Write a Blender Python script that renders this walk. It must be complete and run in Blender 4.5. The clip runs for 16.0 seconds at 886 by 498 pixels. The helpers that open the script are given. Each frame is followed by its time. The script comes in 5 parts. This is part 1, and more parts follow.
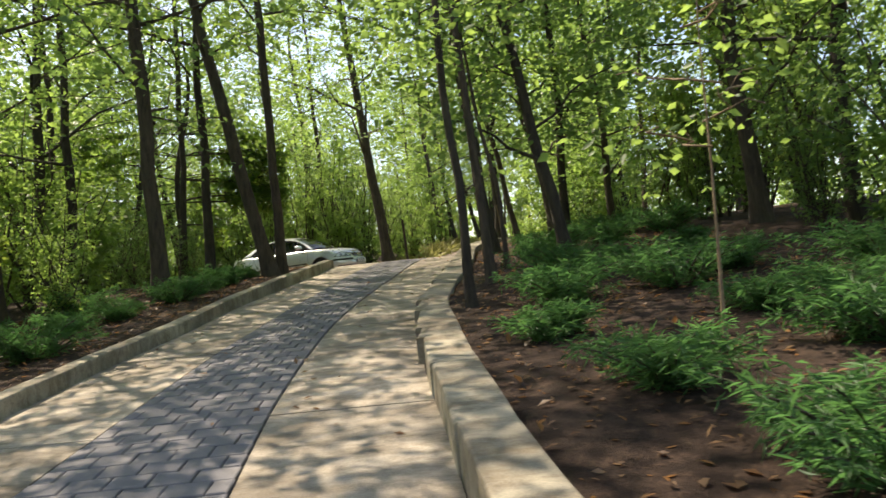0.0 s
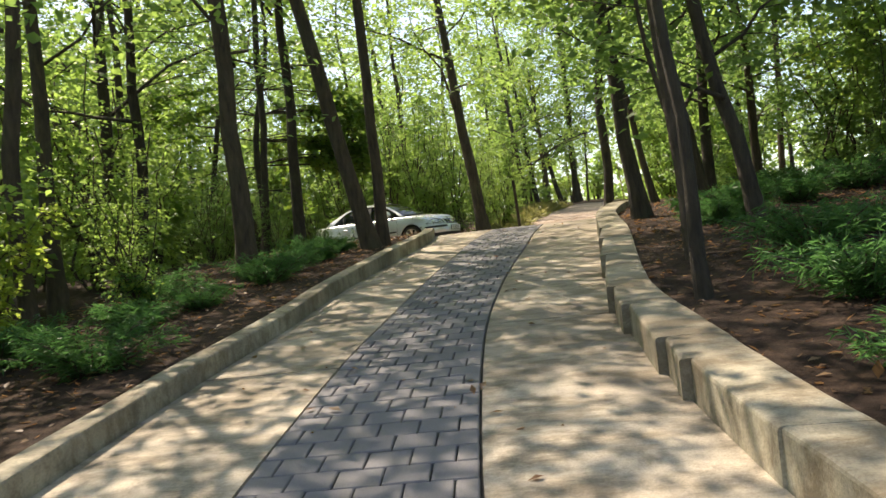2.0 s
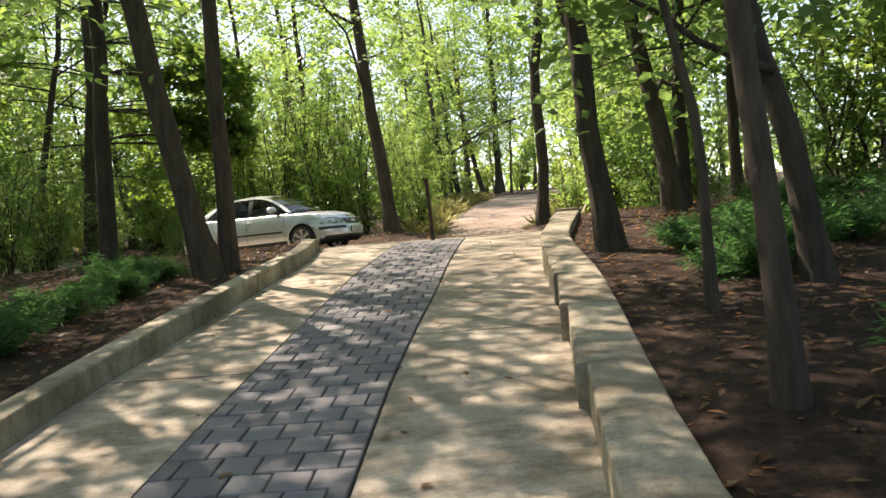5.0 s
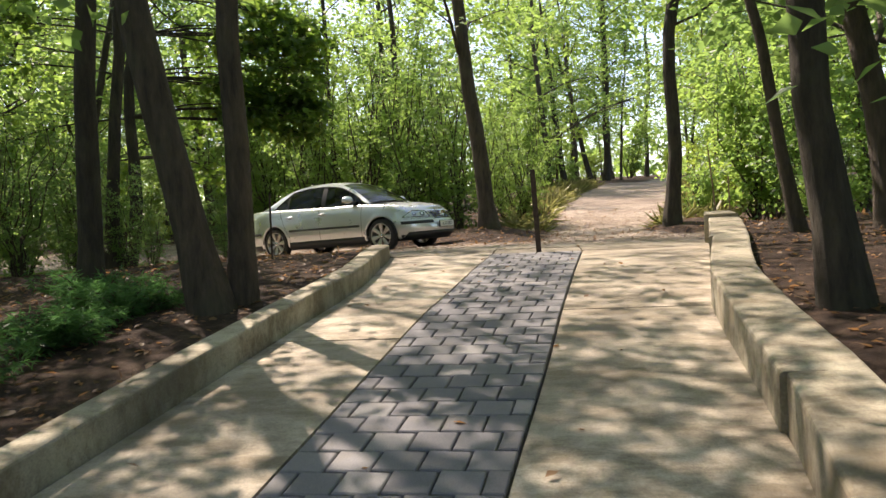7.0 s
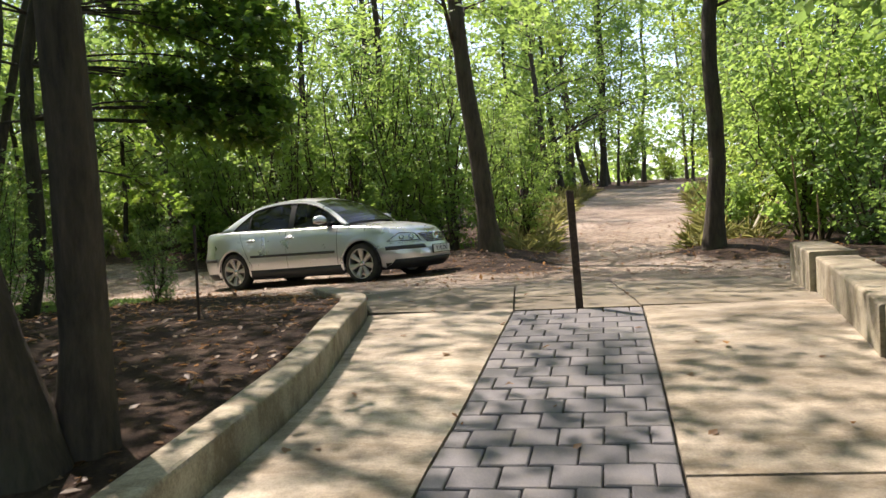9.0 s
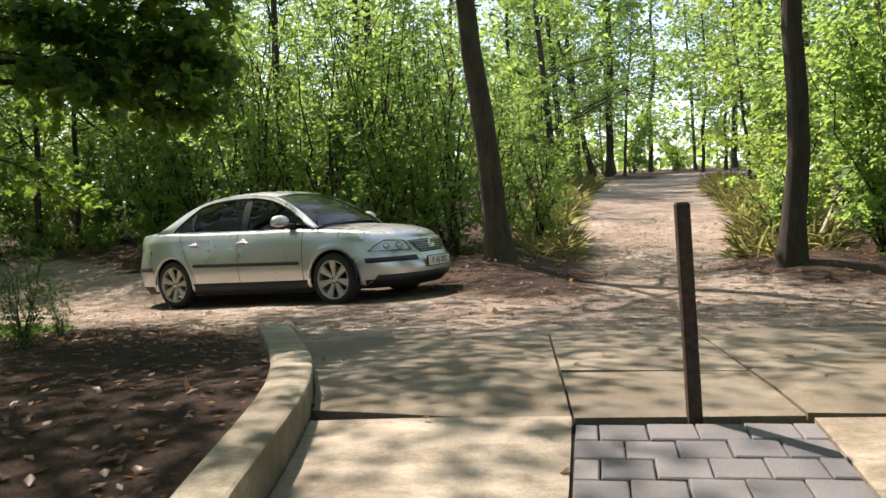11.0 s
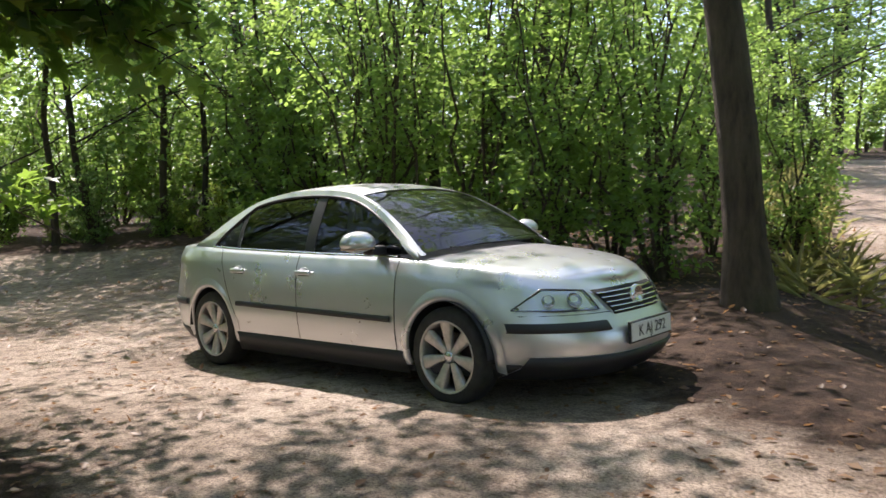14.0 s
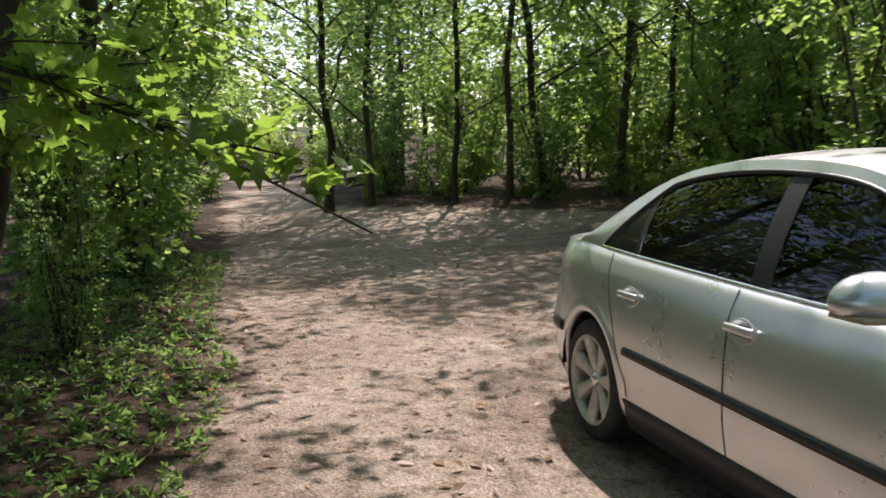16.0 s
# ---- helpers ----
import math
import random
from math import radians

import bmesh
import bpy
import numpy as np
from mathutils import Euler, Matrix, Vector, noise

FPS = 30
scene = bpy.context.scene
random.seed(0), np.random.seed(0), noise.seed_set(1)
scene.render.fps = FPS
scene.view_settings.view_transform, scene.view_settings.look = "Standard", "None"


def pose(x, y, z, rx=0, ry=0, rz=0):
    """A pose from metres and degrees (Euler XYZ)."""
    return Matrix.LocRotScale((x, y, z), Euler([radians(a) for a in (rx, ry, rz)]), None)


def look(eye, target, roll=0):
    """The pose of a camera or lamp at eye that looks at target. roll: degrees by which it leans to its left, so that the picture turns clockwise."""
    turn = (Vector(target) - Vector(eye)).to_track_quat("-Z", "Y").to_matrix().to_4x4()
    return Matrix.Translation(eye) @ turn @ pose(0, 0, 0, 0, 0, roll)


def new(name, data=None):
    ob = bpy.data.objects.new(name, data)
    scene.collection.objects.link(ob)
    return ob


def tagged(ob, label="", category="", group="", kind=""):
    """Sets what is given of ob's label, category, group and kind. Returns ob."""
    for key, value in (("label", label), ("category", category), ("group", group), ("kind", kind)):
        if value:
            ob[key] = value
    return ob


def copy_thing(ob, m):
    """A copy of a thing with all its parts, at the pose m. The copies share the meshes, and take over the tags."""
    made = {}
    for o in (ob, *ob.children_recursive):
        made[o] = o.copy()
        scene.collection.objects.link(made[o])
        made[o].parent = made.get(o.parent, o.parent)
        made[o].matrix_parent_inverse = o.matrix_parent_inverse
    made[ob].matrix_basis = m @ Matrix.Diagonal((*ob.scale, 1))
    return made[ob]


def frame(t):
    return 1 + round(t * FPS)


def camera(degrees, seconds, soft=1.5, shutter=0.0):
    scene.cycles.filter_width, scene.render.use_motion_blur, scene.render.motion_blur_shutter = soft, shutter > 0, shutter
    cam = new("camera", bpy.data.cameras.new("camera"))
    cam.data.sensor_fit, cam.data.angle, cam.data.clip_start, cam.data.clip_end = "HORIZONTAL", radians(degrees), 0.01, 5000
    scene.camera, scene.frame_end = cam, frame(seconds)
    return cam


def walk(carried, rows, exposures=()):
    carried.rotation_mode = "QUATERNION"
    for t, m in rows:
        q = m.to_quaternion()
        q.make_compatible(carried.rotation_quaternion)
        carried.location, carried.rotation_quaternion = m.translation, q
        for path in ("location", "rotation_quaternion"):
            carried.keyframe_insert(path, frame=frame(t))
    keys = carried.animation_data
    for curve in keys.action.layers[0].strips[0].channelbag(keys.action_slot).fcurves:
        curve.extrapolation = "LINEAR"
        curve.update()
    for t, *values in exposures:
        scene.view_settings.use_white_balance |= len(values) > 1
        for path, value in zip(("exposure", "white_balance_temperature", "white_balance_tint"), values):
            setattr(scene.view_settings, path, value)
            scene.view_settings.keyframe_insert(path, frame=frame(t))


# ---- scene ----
cam = camera(57.7, 16.0, soft=1.5, shutter=0.18)
PATH = [
    (0, (0.066, 1.062, 1.021), (0.072, 3.059, 1.131), -5.40),
    (0.5, (-0.333, 1.669, 1.047), (-0.481, 3.662, 1.124), -5.47),
    (1, (-0.595, 2.340, 1.134), (-0.854, 4.322, 1.201), -6.17),
    (1.5, (-0.888, 2.928, 1.210), (-1.146, 4.910, 1.265), -6.70),
    (2, (-0.986, 3.547, 1.272), (-1.151, 5.540, 1.312), -5.89),
    (2.5, (-1.071, 4.202, 1.373), (-1.119, 6.202, 1.388), -6.15),
    (3, (-1.063, 4.867, 1.435), (-1.011, 6.867, 1.437), -6.60),
    (5.5, (-0.758, 8.453, 1.964), (-0.763, 10.452, 1.926), -3.03),
    (6, (-0.772, 9.217, 2.032), (-0.880, 11.213, 1.975), -3.52),
    (6.5, (-0.807, 9.947, 2.118), (-0.998, 11.937, 2.068), -3.55),
    (7, (-0.818, 10.730, 2.207), (-1.037, 12.717, 2.158), -2.37),
    (8, (-0.955, 12.114, 2.378), (-1.168, 14.102, 2.348), -2.65),
    (8.5, (-1.080, 12.804, 2.472), (-1.276, 14.794, 2.439), -2.86),
    (11, (-1.514, 16.514, 2.817), (-1.691, 18.505, 2.742), -1.86),
    (11.5, (-1.563, 17.284, 2.869), (-1.785, 19.270, 2.791), -1.49),
    (12, (-1.745, 18.085, 2.939), (-2.081, 20.055, 2.868), -2.68),
    (12.5, (-1.830, 18.889, 2.988), (-2.184, 20.857, 2.939), -2.73),
    (13, (-1.966, 19.672, 3.035), (-2.353, 21.634, 2.991), -2.56),
    (13.5, (-2.045, 20.385, 3.077), (-2.508, 22.329, 2.996), -1.44),
    (14, (-2.141, 21.100, 3.161), (-2.753, 22.999, 3.028), -0.32),
    (14.5, (-2.318, 21.793, 3.210), (-3.153, 23.604, 3.056), 1.13),
    (15, (-2.545, 22.530, 3.300), (-3.632, 24.196, 3.094), 1.40),
    (15.5, (-2.981, 23.186, 3.268), (-4.324, 24.649, 3.034), 1.66),
    (16, (-3.413, 23.823, 3.241), (-4.961, 25.062, 2.981), 1.04),
]
walk(cam, [(t, look(eye, target, roll)) for t, eye, target, roll in PATH],
     [(0, 0.92, 7600, 14), (3, 1.18, 7500, 17), (5.5, 1.30, 7300, 21), (6.5, 1.20, 7200, 21), (8.5, 1.06, 6900, 21), (11, 1.08, 6900, 20), (13, 1.22, 6700, 21), (14.5, 1.2, 6400, 22), (15.5, 1.08, 6400, 23), (16, 0.88, 6500, 24)])

# ---- world, sun ----
SUN_TO = Vector((-0.52, 0.55, 1.08)).normalized()
world = bpy.data.worlds.new("world")
scene.world = world
world.use_nodes = True
wn = world.node_tree.nodes
sky = wn.new("ShaderNodeTexSky")
sky.sky_type = "NISHITA"
sky.sun_disc = False
sky.sun_elevation = math.asin(SUN_TO.z)
sky.sun_rotation = math.atan2(SUN_TO.x, SUN_TO.y)
wn["Background"].inputs[1].default_value = 0.15
world.node_tree.links.new(sky.outputs[0], wn["Background"].inputs[0])
sun = new("sun", bpy.data.lights.new("sun", "SUN"))
sun.data.energy, sun.data.angle, sun.data.color = 5.0, radians(0.6), (1.0, 0.94, 0.84)
sun.matrix_world = look(SUN_TO * 60, (0, 0, 0))


# ---- materials ----
def nodes_of(name):
    m = bpy.data.materials.new(name)
    m.use_nodes = True
    nt = m.node_tree
    return m, nt, nt.nodes["Principled BSDF"]


def link(nt, a, b):
    nt.links.new(a, b)


def noise_tex(nt, scale, detail=6, rough=0.6, coords="Object", stretch=None):
    tc = nt.nodes.new("ShaderNodeTexCoord")
    tx = nt.nodes.new("ShaderNodeTexNoise")
    tx.inputs["Scale"].default_value, tx.inputs["Detail"].default_value = scale, detail
    tx.inputs["Roughness"].default_value = rough
    src = nt.nodes.new("ShaderNodeNewGeometry").outputs["Position"] if coords == "World" else tc.outputs[coords]
    if stretch:
        mp = nt.nodes.new("ShaderNodeMapping")
        mp.inputs["Scale"].default_value = stretch
        link(nt, src, mp.inputs[0])
        src = mp.outputs[0]
    link(nt, src, tx.inputs["Vector"])
    return tx.outputs["Fac"]


def ramp_of(nt, fac, stops):
    r = nt.nodes.new("ShaderNodeValToRGB")
    els = r.color_ramp.elements
    while len(els) < len(stops):
        els.new(0.5)
    for e, (p, c) in zip(els, stops):
        e.position, e.color = p, (*c, 1)
    link(nt, fac, r.inputs[0])
    return r.outputs[0]


def mixed(nt, fac, a, b, mode="MIX"):
    x = nt.nodes.new("ShaderNodeMix")
    x.data_type, x.blend_type = "RGBA", mode
    if isinstance(fac, float):
        x.inputs["Factor"].default_value = fac
    else:
        link(nt, fac, x.inputs["Factor"])
    for s, v in ((x.inputs[6], a), (x.inputs[7], b)):
        if isinstance(v, tuple):
            s.default_value = (*v, 1)
        else:
            link(nt, v, s)
    return x.outputs[2]


def bump(nt, bsdf, height, strength, dist=0.01, under=None):
    b = nt.nodes.new("ShaderNodeBump")
    b.inputs["Strength"].default_value, b.inputs["Distance"].default_value = strength, dist
    link(nt, height, b.inputs["Height"])
    if under:
        link(nt, under, b.inputs["Normal"])
    link(nt, b.outputs[0], bsdf.inputs["Normal"])
    return b.outputs[0]


def rand_obj(nt):
    return nt.nodes.new("ShaderNodeObjectInfo").outputs["Random"]


def plain(name, c, rough=0.6, metal=0.0, coat=0.0, grain=0.15, scale=30.0, bumps=0.0):
    m, nt, b = nodes_of(name)
    n = noise_tex(nt, scale)
    dark = tuple(v * (1 - grain) for v in c)
    lite = tuple(min(1, v * (1 + grain)) for v in c)
    link(nt, ramp_of(nt, n, [(0.3, dark), (0.7, lite)]), b.inputs["Base Color"])
    b.inputs["Roughness"].default_value, b.inputs["Metallic"].default_value = rough, metal
    b.inputs["Coat Weight"].default_value = coat
    b.inputs["Coat Roughness"].default_value = 0.08
    if bumps:
        bump(nt, b, n, bumps)
    return m


def concrete_mat(name, tone, mossy):
    m, nt, b = nodes_of(name)
    big = noise_tex(nt, 0.9, 5, 0.6, "World")
    mid = noise_tex(nt, 5.0, 8, 0.7, "World")
    fine = noise_tex(nt, 90.0, 4, 0.7, "World")
    blot = noise_tex(nt, 2.3, 9, 0.78, "World", (0.7, 1.6, 1))
    c = ramp_of(nt, big, [(0.34, tuple(v * 0.55 for v in tone)), (0.5, tone), (0.62, tuple(v * 1.3 for v in tone))])
    c = mixed(nt, ramp_of(nt, blot, [(0.44, (0, 0, 0)), (0.60, (mossy, mossy, mossy))]), c, (0.13, 0.098, 0.058))
    c = mixed(nt, ramp_of(nt, mid, [(0.50, (0, 0, 0)), (0.66, (mossy * 0.8,) * 3)]), c, (0.11, 0.088, 0.06))
    c = mixed(nt, 0.35, c, ramp_of(nt, fine, [(0.25, (0.12, 0.11, 0.09)), (0.6, (0.75, 0.72, 0.65))]), "OVERLAY")
    link(nt, c, b.inputs["Base Color"])
    b.inputs["Roughness"].default_value = 0.88
    n1 = bump(nt, b, fine, 0.35, 0.006)
    bump(nt, b, mid, 0.5, 0.02, n1)
    return m


def ground_mat():
    """Dust road, wood mulch and leaf litter, chosen by the layer that the mesh carries."""
    m, nt, b = nodes_of("ground_soil")
    att = nt.nodes.new("ShaderNodeAttribute")
    att.attribute_name = "road"
    edge = noise_tex(nt, 1.6, 8, 0.7, "World")
    addn = nt.nodes.new("ShaderNodeMath")
    addn.operation = "ADD"
    link(nt, att.outputs["Fac"], addn.inputs[0])
    sub = nt.nodes.new("ShaderNodeMath")
    sub.operation = "MULTIPLY_ADD"
    link(nt, edge, sub.inputs[0])
    sub.inputs[1].default_value, sub.inputs[2].default_value = 0.9, -0.45
    link(nt, sub.outputs[0], addn.inputs[1])
    mask = ramp_of(nt, addn.outputs[0], [(0.42, (0, 0, 0)), (0.6, (1, 1, 1))])
    big = noise_tex(nt, 0.55, 6, 0.65, "World")
    mid = noise_tex(nt, 7.0, 8, 0.75, "World")
    fine = noise_tex(nt, 60.0, 5, 0.75, "World")
    dust = ramp_of(nt, big, [(0.35, (0.23, 0.178, 0.138)), (0.52, (0.37, 0.30, 0.24)), (0.68, (0.48, 0.405, 0.335))])
    dust = mixed(nt, ramp_of(nt, mid, [(0.48, (0, 0, 0)), (0.62, (0.85, 0.85, 0.85))]), dust, (0.15, 0.112, 0.085))
    dust = mixed(nt, 0.75, dust, ramp_of(nt, fine, [(0.36, (0.12, 0.10, 0.09)), (0.5, (0.5, 0.5, 0.5)), (0.64, (0.85, 0.83, 0.8))]), "OVERLAY")
    mul = ramp_of(nt, mid, [(0.3, (0.018, 0.012, 0.009)), (0.5, (0.045, 0.029, 0.021)), (0.7, (0.12, 0.078, 0.055))])
    mul = mixed(nt, ramp_of(nt, big, [(0.5, (0, 0, 0)), (0.7, (0.6, 0.6, 0.6))]), mul, (0.12, 0.085, 0.062))
    mul = mixed(nt, 0.5, mul, ramp_of(nt, fine, [(0.3, (0.1, 0.09, 0.08)), (0.66, (0.8, 0.74, 0.66))]), "OVERLAY")
    link(nt, mixed(nt, mask, mul, dust), b.inputs["Base Color"])
    b.inputs["Roughness"].default_value = 0.95
    b.inputs["Specular IOR Level"].default_value = 0.2
    n1 = bump(nt, b, fine, 0.9, 0.025)
    bump(nt, b, mid, 0.8, 0.06, n1)
    return m


def bark_mat(name, c):
    m, nt, b = nodes_of(name)
    ridges = noise_tex(nt, 13.0, 9, 0.75, "Object", (1, 1, 0.2))
    blotch = noise_tex(nt, 1.7, 5, 0.6)
    col = ramp_of(nt, ridges, [(0.32, tuple(v * 0.35 for v in c)), (0.55, c), (0.75, tuple(v * 1.7 for v in c))])
    col = mixed(nt, ramp_of(nt, blotch, [(0.52, (0, 0, 0)), (0.7, (0.5, 0.5, 0.5))]), col, (0.085, 0.085, 0.05))
    link(nt, col, b.inputs["Base Color"])
    b.inputs["Roughness"].default_value = 0.93
    bump(nt, b, ridges, 1.0, 0.05)
    return m


def leaf_mat(name, dark, lite, glow, autumn=0.0):
    """A thin leaf: it throws light back from its face and lets some through."""
    m, nt, b = nodes_of(name)
    isl = nt.nodes.new("ShaderNodeNewGeometry").outputs["Random Per Island"]
    stops = [(0.0, dark), (0.55, tuple((a + c) / 2 for a, c in zip(dark, lite))), (0.93 - autumn, lite), (1.0, (0.22, 0.17, 0.02) if autumn else lite)]
    col = ramp_of(nt, isl, stops)
    patch = noise_tex(nt, 0.7, 3, 0.5, "World")
    col = mixed(nt, ramp_of(nt, patch, [(0.4, (0, 0, 0)), (0.65, (0.45, 0.45, 0.45))]), col, lite)
    link(nt, col, b.inputs["Base Color"])
    b.inputs["Roughness"].default_value = 0.42
    b.inputs["Specular IOR Level"].default_value = 0.45
    tr = nt.nodes.new("ShaderNodeBsdfTranslucent")
    link(nt, mixed(nt, 0.72, col, glow), tr.inputs[0])
    mx = nt.nodes.new("ShaderNodeMixShader")
    mx.inputs[0].default_value = 0.62
    link(nt, b.outputs[0], mx.inputs[1])
    link(nt, tr.outputs[0], mx.inputs[2])
    link(nt, mx.outputs[0], nt.nodes["Material Output"].inputs[0])
    return m


M_SLAB = concrete_mat("slab_concrete", (0.335, 0.292, 0.232), 0.72)
M_WALL = concrete_mat("kerb_wall_concrete", (0.285, 0.258, 0.195), 0.8)
# apron: dirt, and the shade lying over it, both put into the dark tone
M_APRON = concrete_mat("dirty_shaded_apron_concrete", (0.165, 0.145, 0.110), 0.75)
M_GROUND = ground_mat()
M_BARK = bark_mat("dark_bark", (0.055, 0.042, 0.028))
M_BARK2 = bark_mat("brown_bark", (0.082, 0.060, 0.040))
M_LEAF = leaf_mat("green_leaf", (0.046, 0.12, 0.034), (0.13, 0.25, 0.07), (0.42, 0.59, 0.12))
M_LEAF2 = leaf_mat("dark_leaf", (0.036, 0.10, 0.034), (0.10, 0.20, 0.065), (0.28, 0.43, 0.10))
M_LEAF3 = leaf_mat("yellowish_leaf", (0.07, 0.13, 0.022), (0.19, 0.27, 0.040), (0.46, 0.60, 0.10), 0.05)
M_MAPLE = leaf_mat("maple_leaf", (0.026, 0.075, 0.020), (0.070, 0.15, 0.032), (0.30, 0.46, 0.06), 0.05)
M_JUNIPER = leaf_mat("juniper_needles", (0.032, 0.105, 0.045), (0.095, 0.23, 0.070), (0.10, 0.24, 0.06))
M_GRASS = leaf_mat("dry_grass", (0.14, 0.16, 0.05), (0.34, 0.30, 0.13), (0.30, 0.30, 0.09))
M_LITTER = leaf_mat("fallen_leaf", (0.10, 0.05, 0.025), (0.33, 0.22, 0.13), (0.25, 0.12, 0.04))


def paver_mat():
    m, nt, b = nodes_of("paver_concrete")
    fine = noise_tex(nt, 120.0, 4, 0.7, "World")
    mid = noise_tex(nt, 6.0, 6, 0.65, "World")
    tone = ramp_of(nt, rand_obj(nt), [(0.0, (0.085, 0.085, 0.092)), (0.12, (0.115, 0.113, 0.12)), (0.9, (0.155, 0.15, 0.155)), (1.0, (0.19, 0.185, 0.18))])
    c = mixed(nt, ramp_of(nt, mid, [(0.5, (0, 0, 0)), (0.72, (0.45, 0.45, 0.45))]), tone, (0.20, 0.175, 0.14))
    c = mixed(nt, 0.35, c, ramp_of(nt, fine, [(0.25, (0.15, 0.15, 0.15)), (0.65, (0.72, 0.7, 0.68))]), "OVERLAY")
    link(nt, c, b.inputs["Base Color"])
    b.inputs["Roughness"].default_value = 0.85
    bump(nt, b, fine, 0.4, 0.005)
    return m


M_PAVER = paver_mat()
M_BED = plain("paver_bed_sand", (0.055, 0.048, 0.04), 0.95, grain=0.4, scale=80)
M_RUST = plain("rusted_steel", (0.06, 0.038, 0.028), 0.75, 0.35, grain=0.5, scale=40, bumps=0.3)
M_STAKE = plain("weathered_cane", (0.24, 0.16, 0.09), 0.8, grain=0.3, scale=20)
M_STONE = plain("grey_stone", (0.27, 0.25, 0.22), 0.9, grain=0.35, scale=14, bumps=0.4)


# ---- helpers for building ----
def obj(name, verts, faces, material, parent=None, label="", smooth=False, kind=""):
    me = bpy.data.meshes.new(name)
    me.from_pydata(verts, [], faces)
    me.update()
    for mt in material if isinstance(material, (list, tuple)) else [material]:
        me.materials.append(mt)
    if smooth:
        me.polygons.foreach_set("use_smooth", [True] * len(me.polygons))
    o = new(name, me)
    if parent:
        o.parent = parent
    return tagged(o, label, kind=kind)


def part(name, bm, material, parent=None, label="", smooth=False):
    me = bpy.data.meshes.new(name)
    bmesh.ops.recalc_face_normals(bm, faces=bm.faces)
    bm.to_mesh(me)
    bm.free()
    me.materials.append(material)
    if smooth:
        me.polygons.foreach_set("use_smooth", [True] * len(me.polygons))
    o = new(name, me)
    if parent:
        o.parent = parent
    return tagged(o, label)


def lerp_table(table, v):
    """Smooth curve through (key, value) pairs."""
    ks = [k for k, _ in table]
    vs = [w for _, w in table]
    if v <= ks[0]:
        return vs[0]
    if v >= ks[-1]:
        return vs[-1]
    i = max(j for j in range(len(ks)) if ks[j] <= v)
    i = min(i, len(ks) - 2)

    def slope(j):
        a, b = max(j - 1, 0), min(j + 1, len(ks) - 1)
        return (vs[b] - vs[a]) / (ks[b] - ks[a])
    h = ks[i + 1] - ks[i]
    t = (v - ks[i]) / h
    return ((2 * t ** 3 - 3 * t * t + 1) * vs[i] + (t ** 3 - 2 * t * t + t) * h * slope(i)
            + (3 * t * t - 2 * t ** 3) * vs[i + 1] + (t ** 3 - t * t) * h * slope(i + 1))


# ---- the lie of the land ----
def ramp_z(y):
    """Height of the drive: it climbs an eighth, eases off at the top, then the lane rises on."""
    if y < -6:
        return 1.575 - 0.125 * 22.5 + 0.02 * (y + 6)
    if y < 16.5:
        return 1.575 - 0.125 * (16.5 - y)
    if y < 20.5:
        u = y - 16.5
        return 1.575 + 0.125 * u - 0.0095 * u * u
    z = 1.923
    if y > 27:
        u = min(y, 90) - 27
        z += 0.075 * u * min(1, u / 8)
    return z


LW = [(-8, -3.45), (4, -3.36), (7.2, -3.32), (9, -3.22), (10.6, -3.06), (12.5, -2.96), (15, -2.67), (16.1, -2.54), (17.7, -2.36), (19, -2.41), (20.4, -2.54), (22.1, -3.02), (23.55, -3.56)]
RW = [(-8, 0.9), (2, 0.36), (4.75, 0.08), (5.8, 0.0), (7.3, -0.13), (9.2, -0.21), (9.9, -0.22), (11.4, -0.08), (12.7, 0.06), (14.5, 0.25), (16.5, 0.43), (17.2, 0.57), (18.2, 0.8), (20.7, 1.3), (21.9, 1.52)]
PL = [(-8, -2.3), (5.4, -2.28), (9, -2.24), (10.6, -2.14), (12.3, -2.02), (13.5, -1.92), (15.1, -1.77), (16.6, -1.63), (17.5, -1.51), (20.12, -1.265)]
PR = [(-8, -0.6), (3.5, -0.95), (5, -1.08), (7, -1.21), (9.8, -1.24), (11.9, -1.12), (13.57, -0.96), (15.1, -0.78), (16.5, -0.635), (17.4, -0.535), (20.12, -0.24)]
ROAD = [(-3.45, 22.3), (-3.8, 23.5), (-5.0, 24.2), (-6.3, 24.8), (-7.4, 25.4), (-8.6, 26.1), (-11, 26.9), (-16, 29.3), (-22.5, 32), (-36, 39), (-48, 41.5), (-75, 38), (-75, 42), (-48, 45), (-36, 42),
        (-21.5, 34.6), (-15, 35.2), (-12.5, 35.6), (-9.5, 32.7), (-5.5, 29.5), (-3.2, 27.6), (-2.3, 25.9), (-1.3, 25.1), (-0.5, 26.0), (-0.4, 29.6), (-0.1, 36), (1.2, 46), (2.8, 58), (6, 66), (14, 73), (40, 79), (40, 75), (18, 68), (11, 62), (7.6, 56), (5.4, 46), (3.7, 36), (2.1, 30.5), (1.35, 27.6), (1.7, 25.9), (6, 25.2), (20, 24.5), (20, 21.3), (6, 22.0), (1.5, 21.5), (0, 21.4)]


def road_depth(x, y):
    """Metres inside the edge of the dust road (outside: minus)."""
    best, inside = 1e9, False
    for (ax, ay), (bx, by) in zip(ROAD, ROAD[1:] + ROAD[:1]):
        dx, dy = bx - ax, by - ay
        t = min(1, max(0, ((x - ax) * dx + (y - ay) * dy) / (dx * dx + dy * dy)))
        best = min(best, math.hypot(x - ax - t * dx, y - ay - t * dy))
        if (ay > y) != (by > y) and x < ax + (y - ay) / dy * dx:
            inside = not inside
    return best if inside else -best


def step(a, b, v):
    t = min(1, max(0, (v - a) / (b - a)))
    return t * t * (3 - 2 * t)


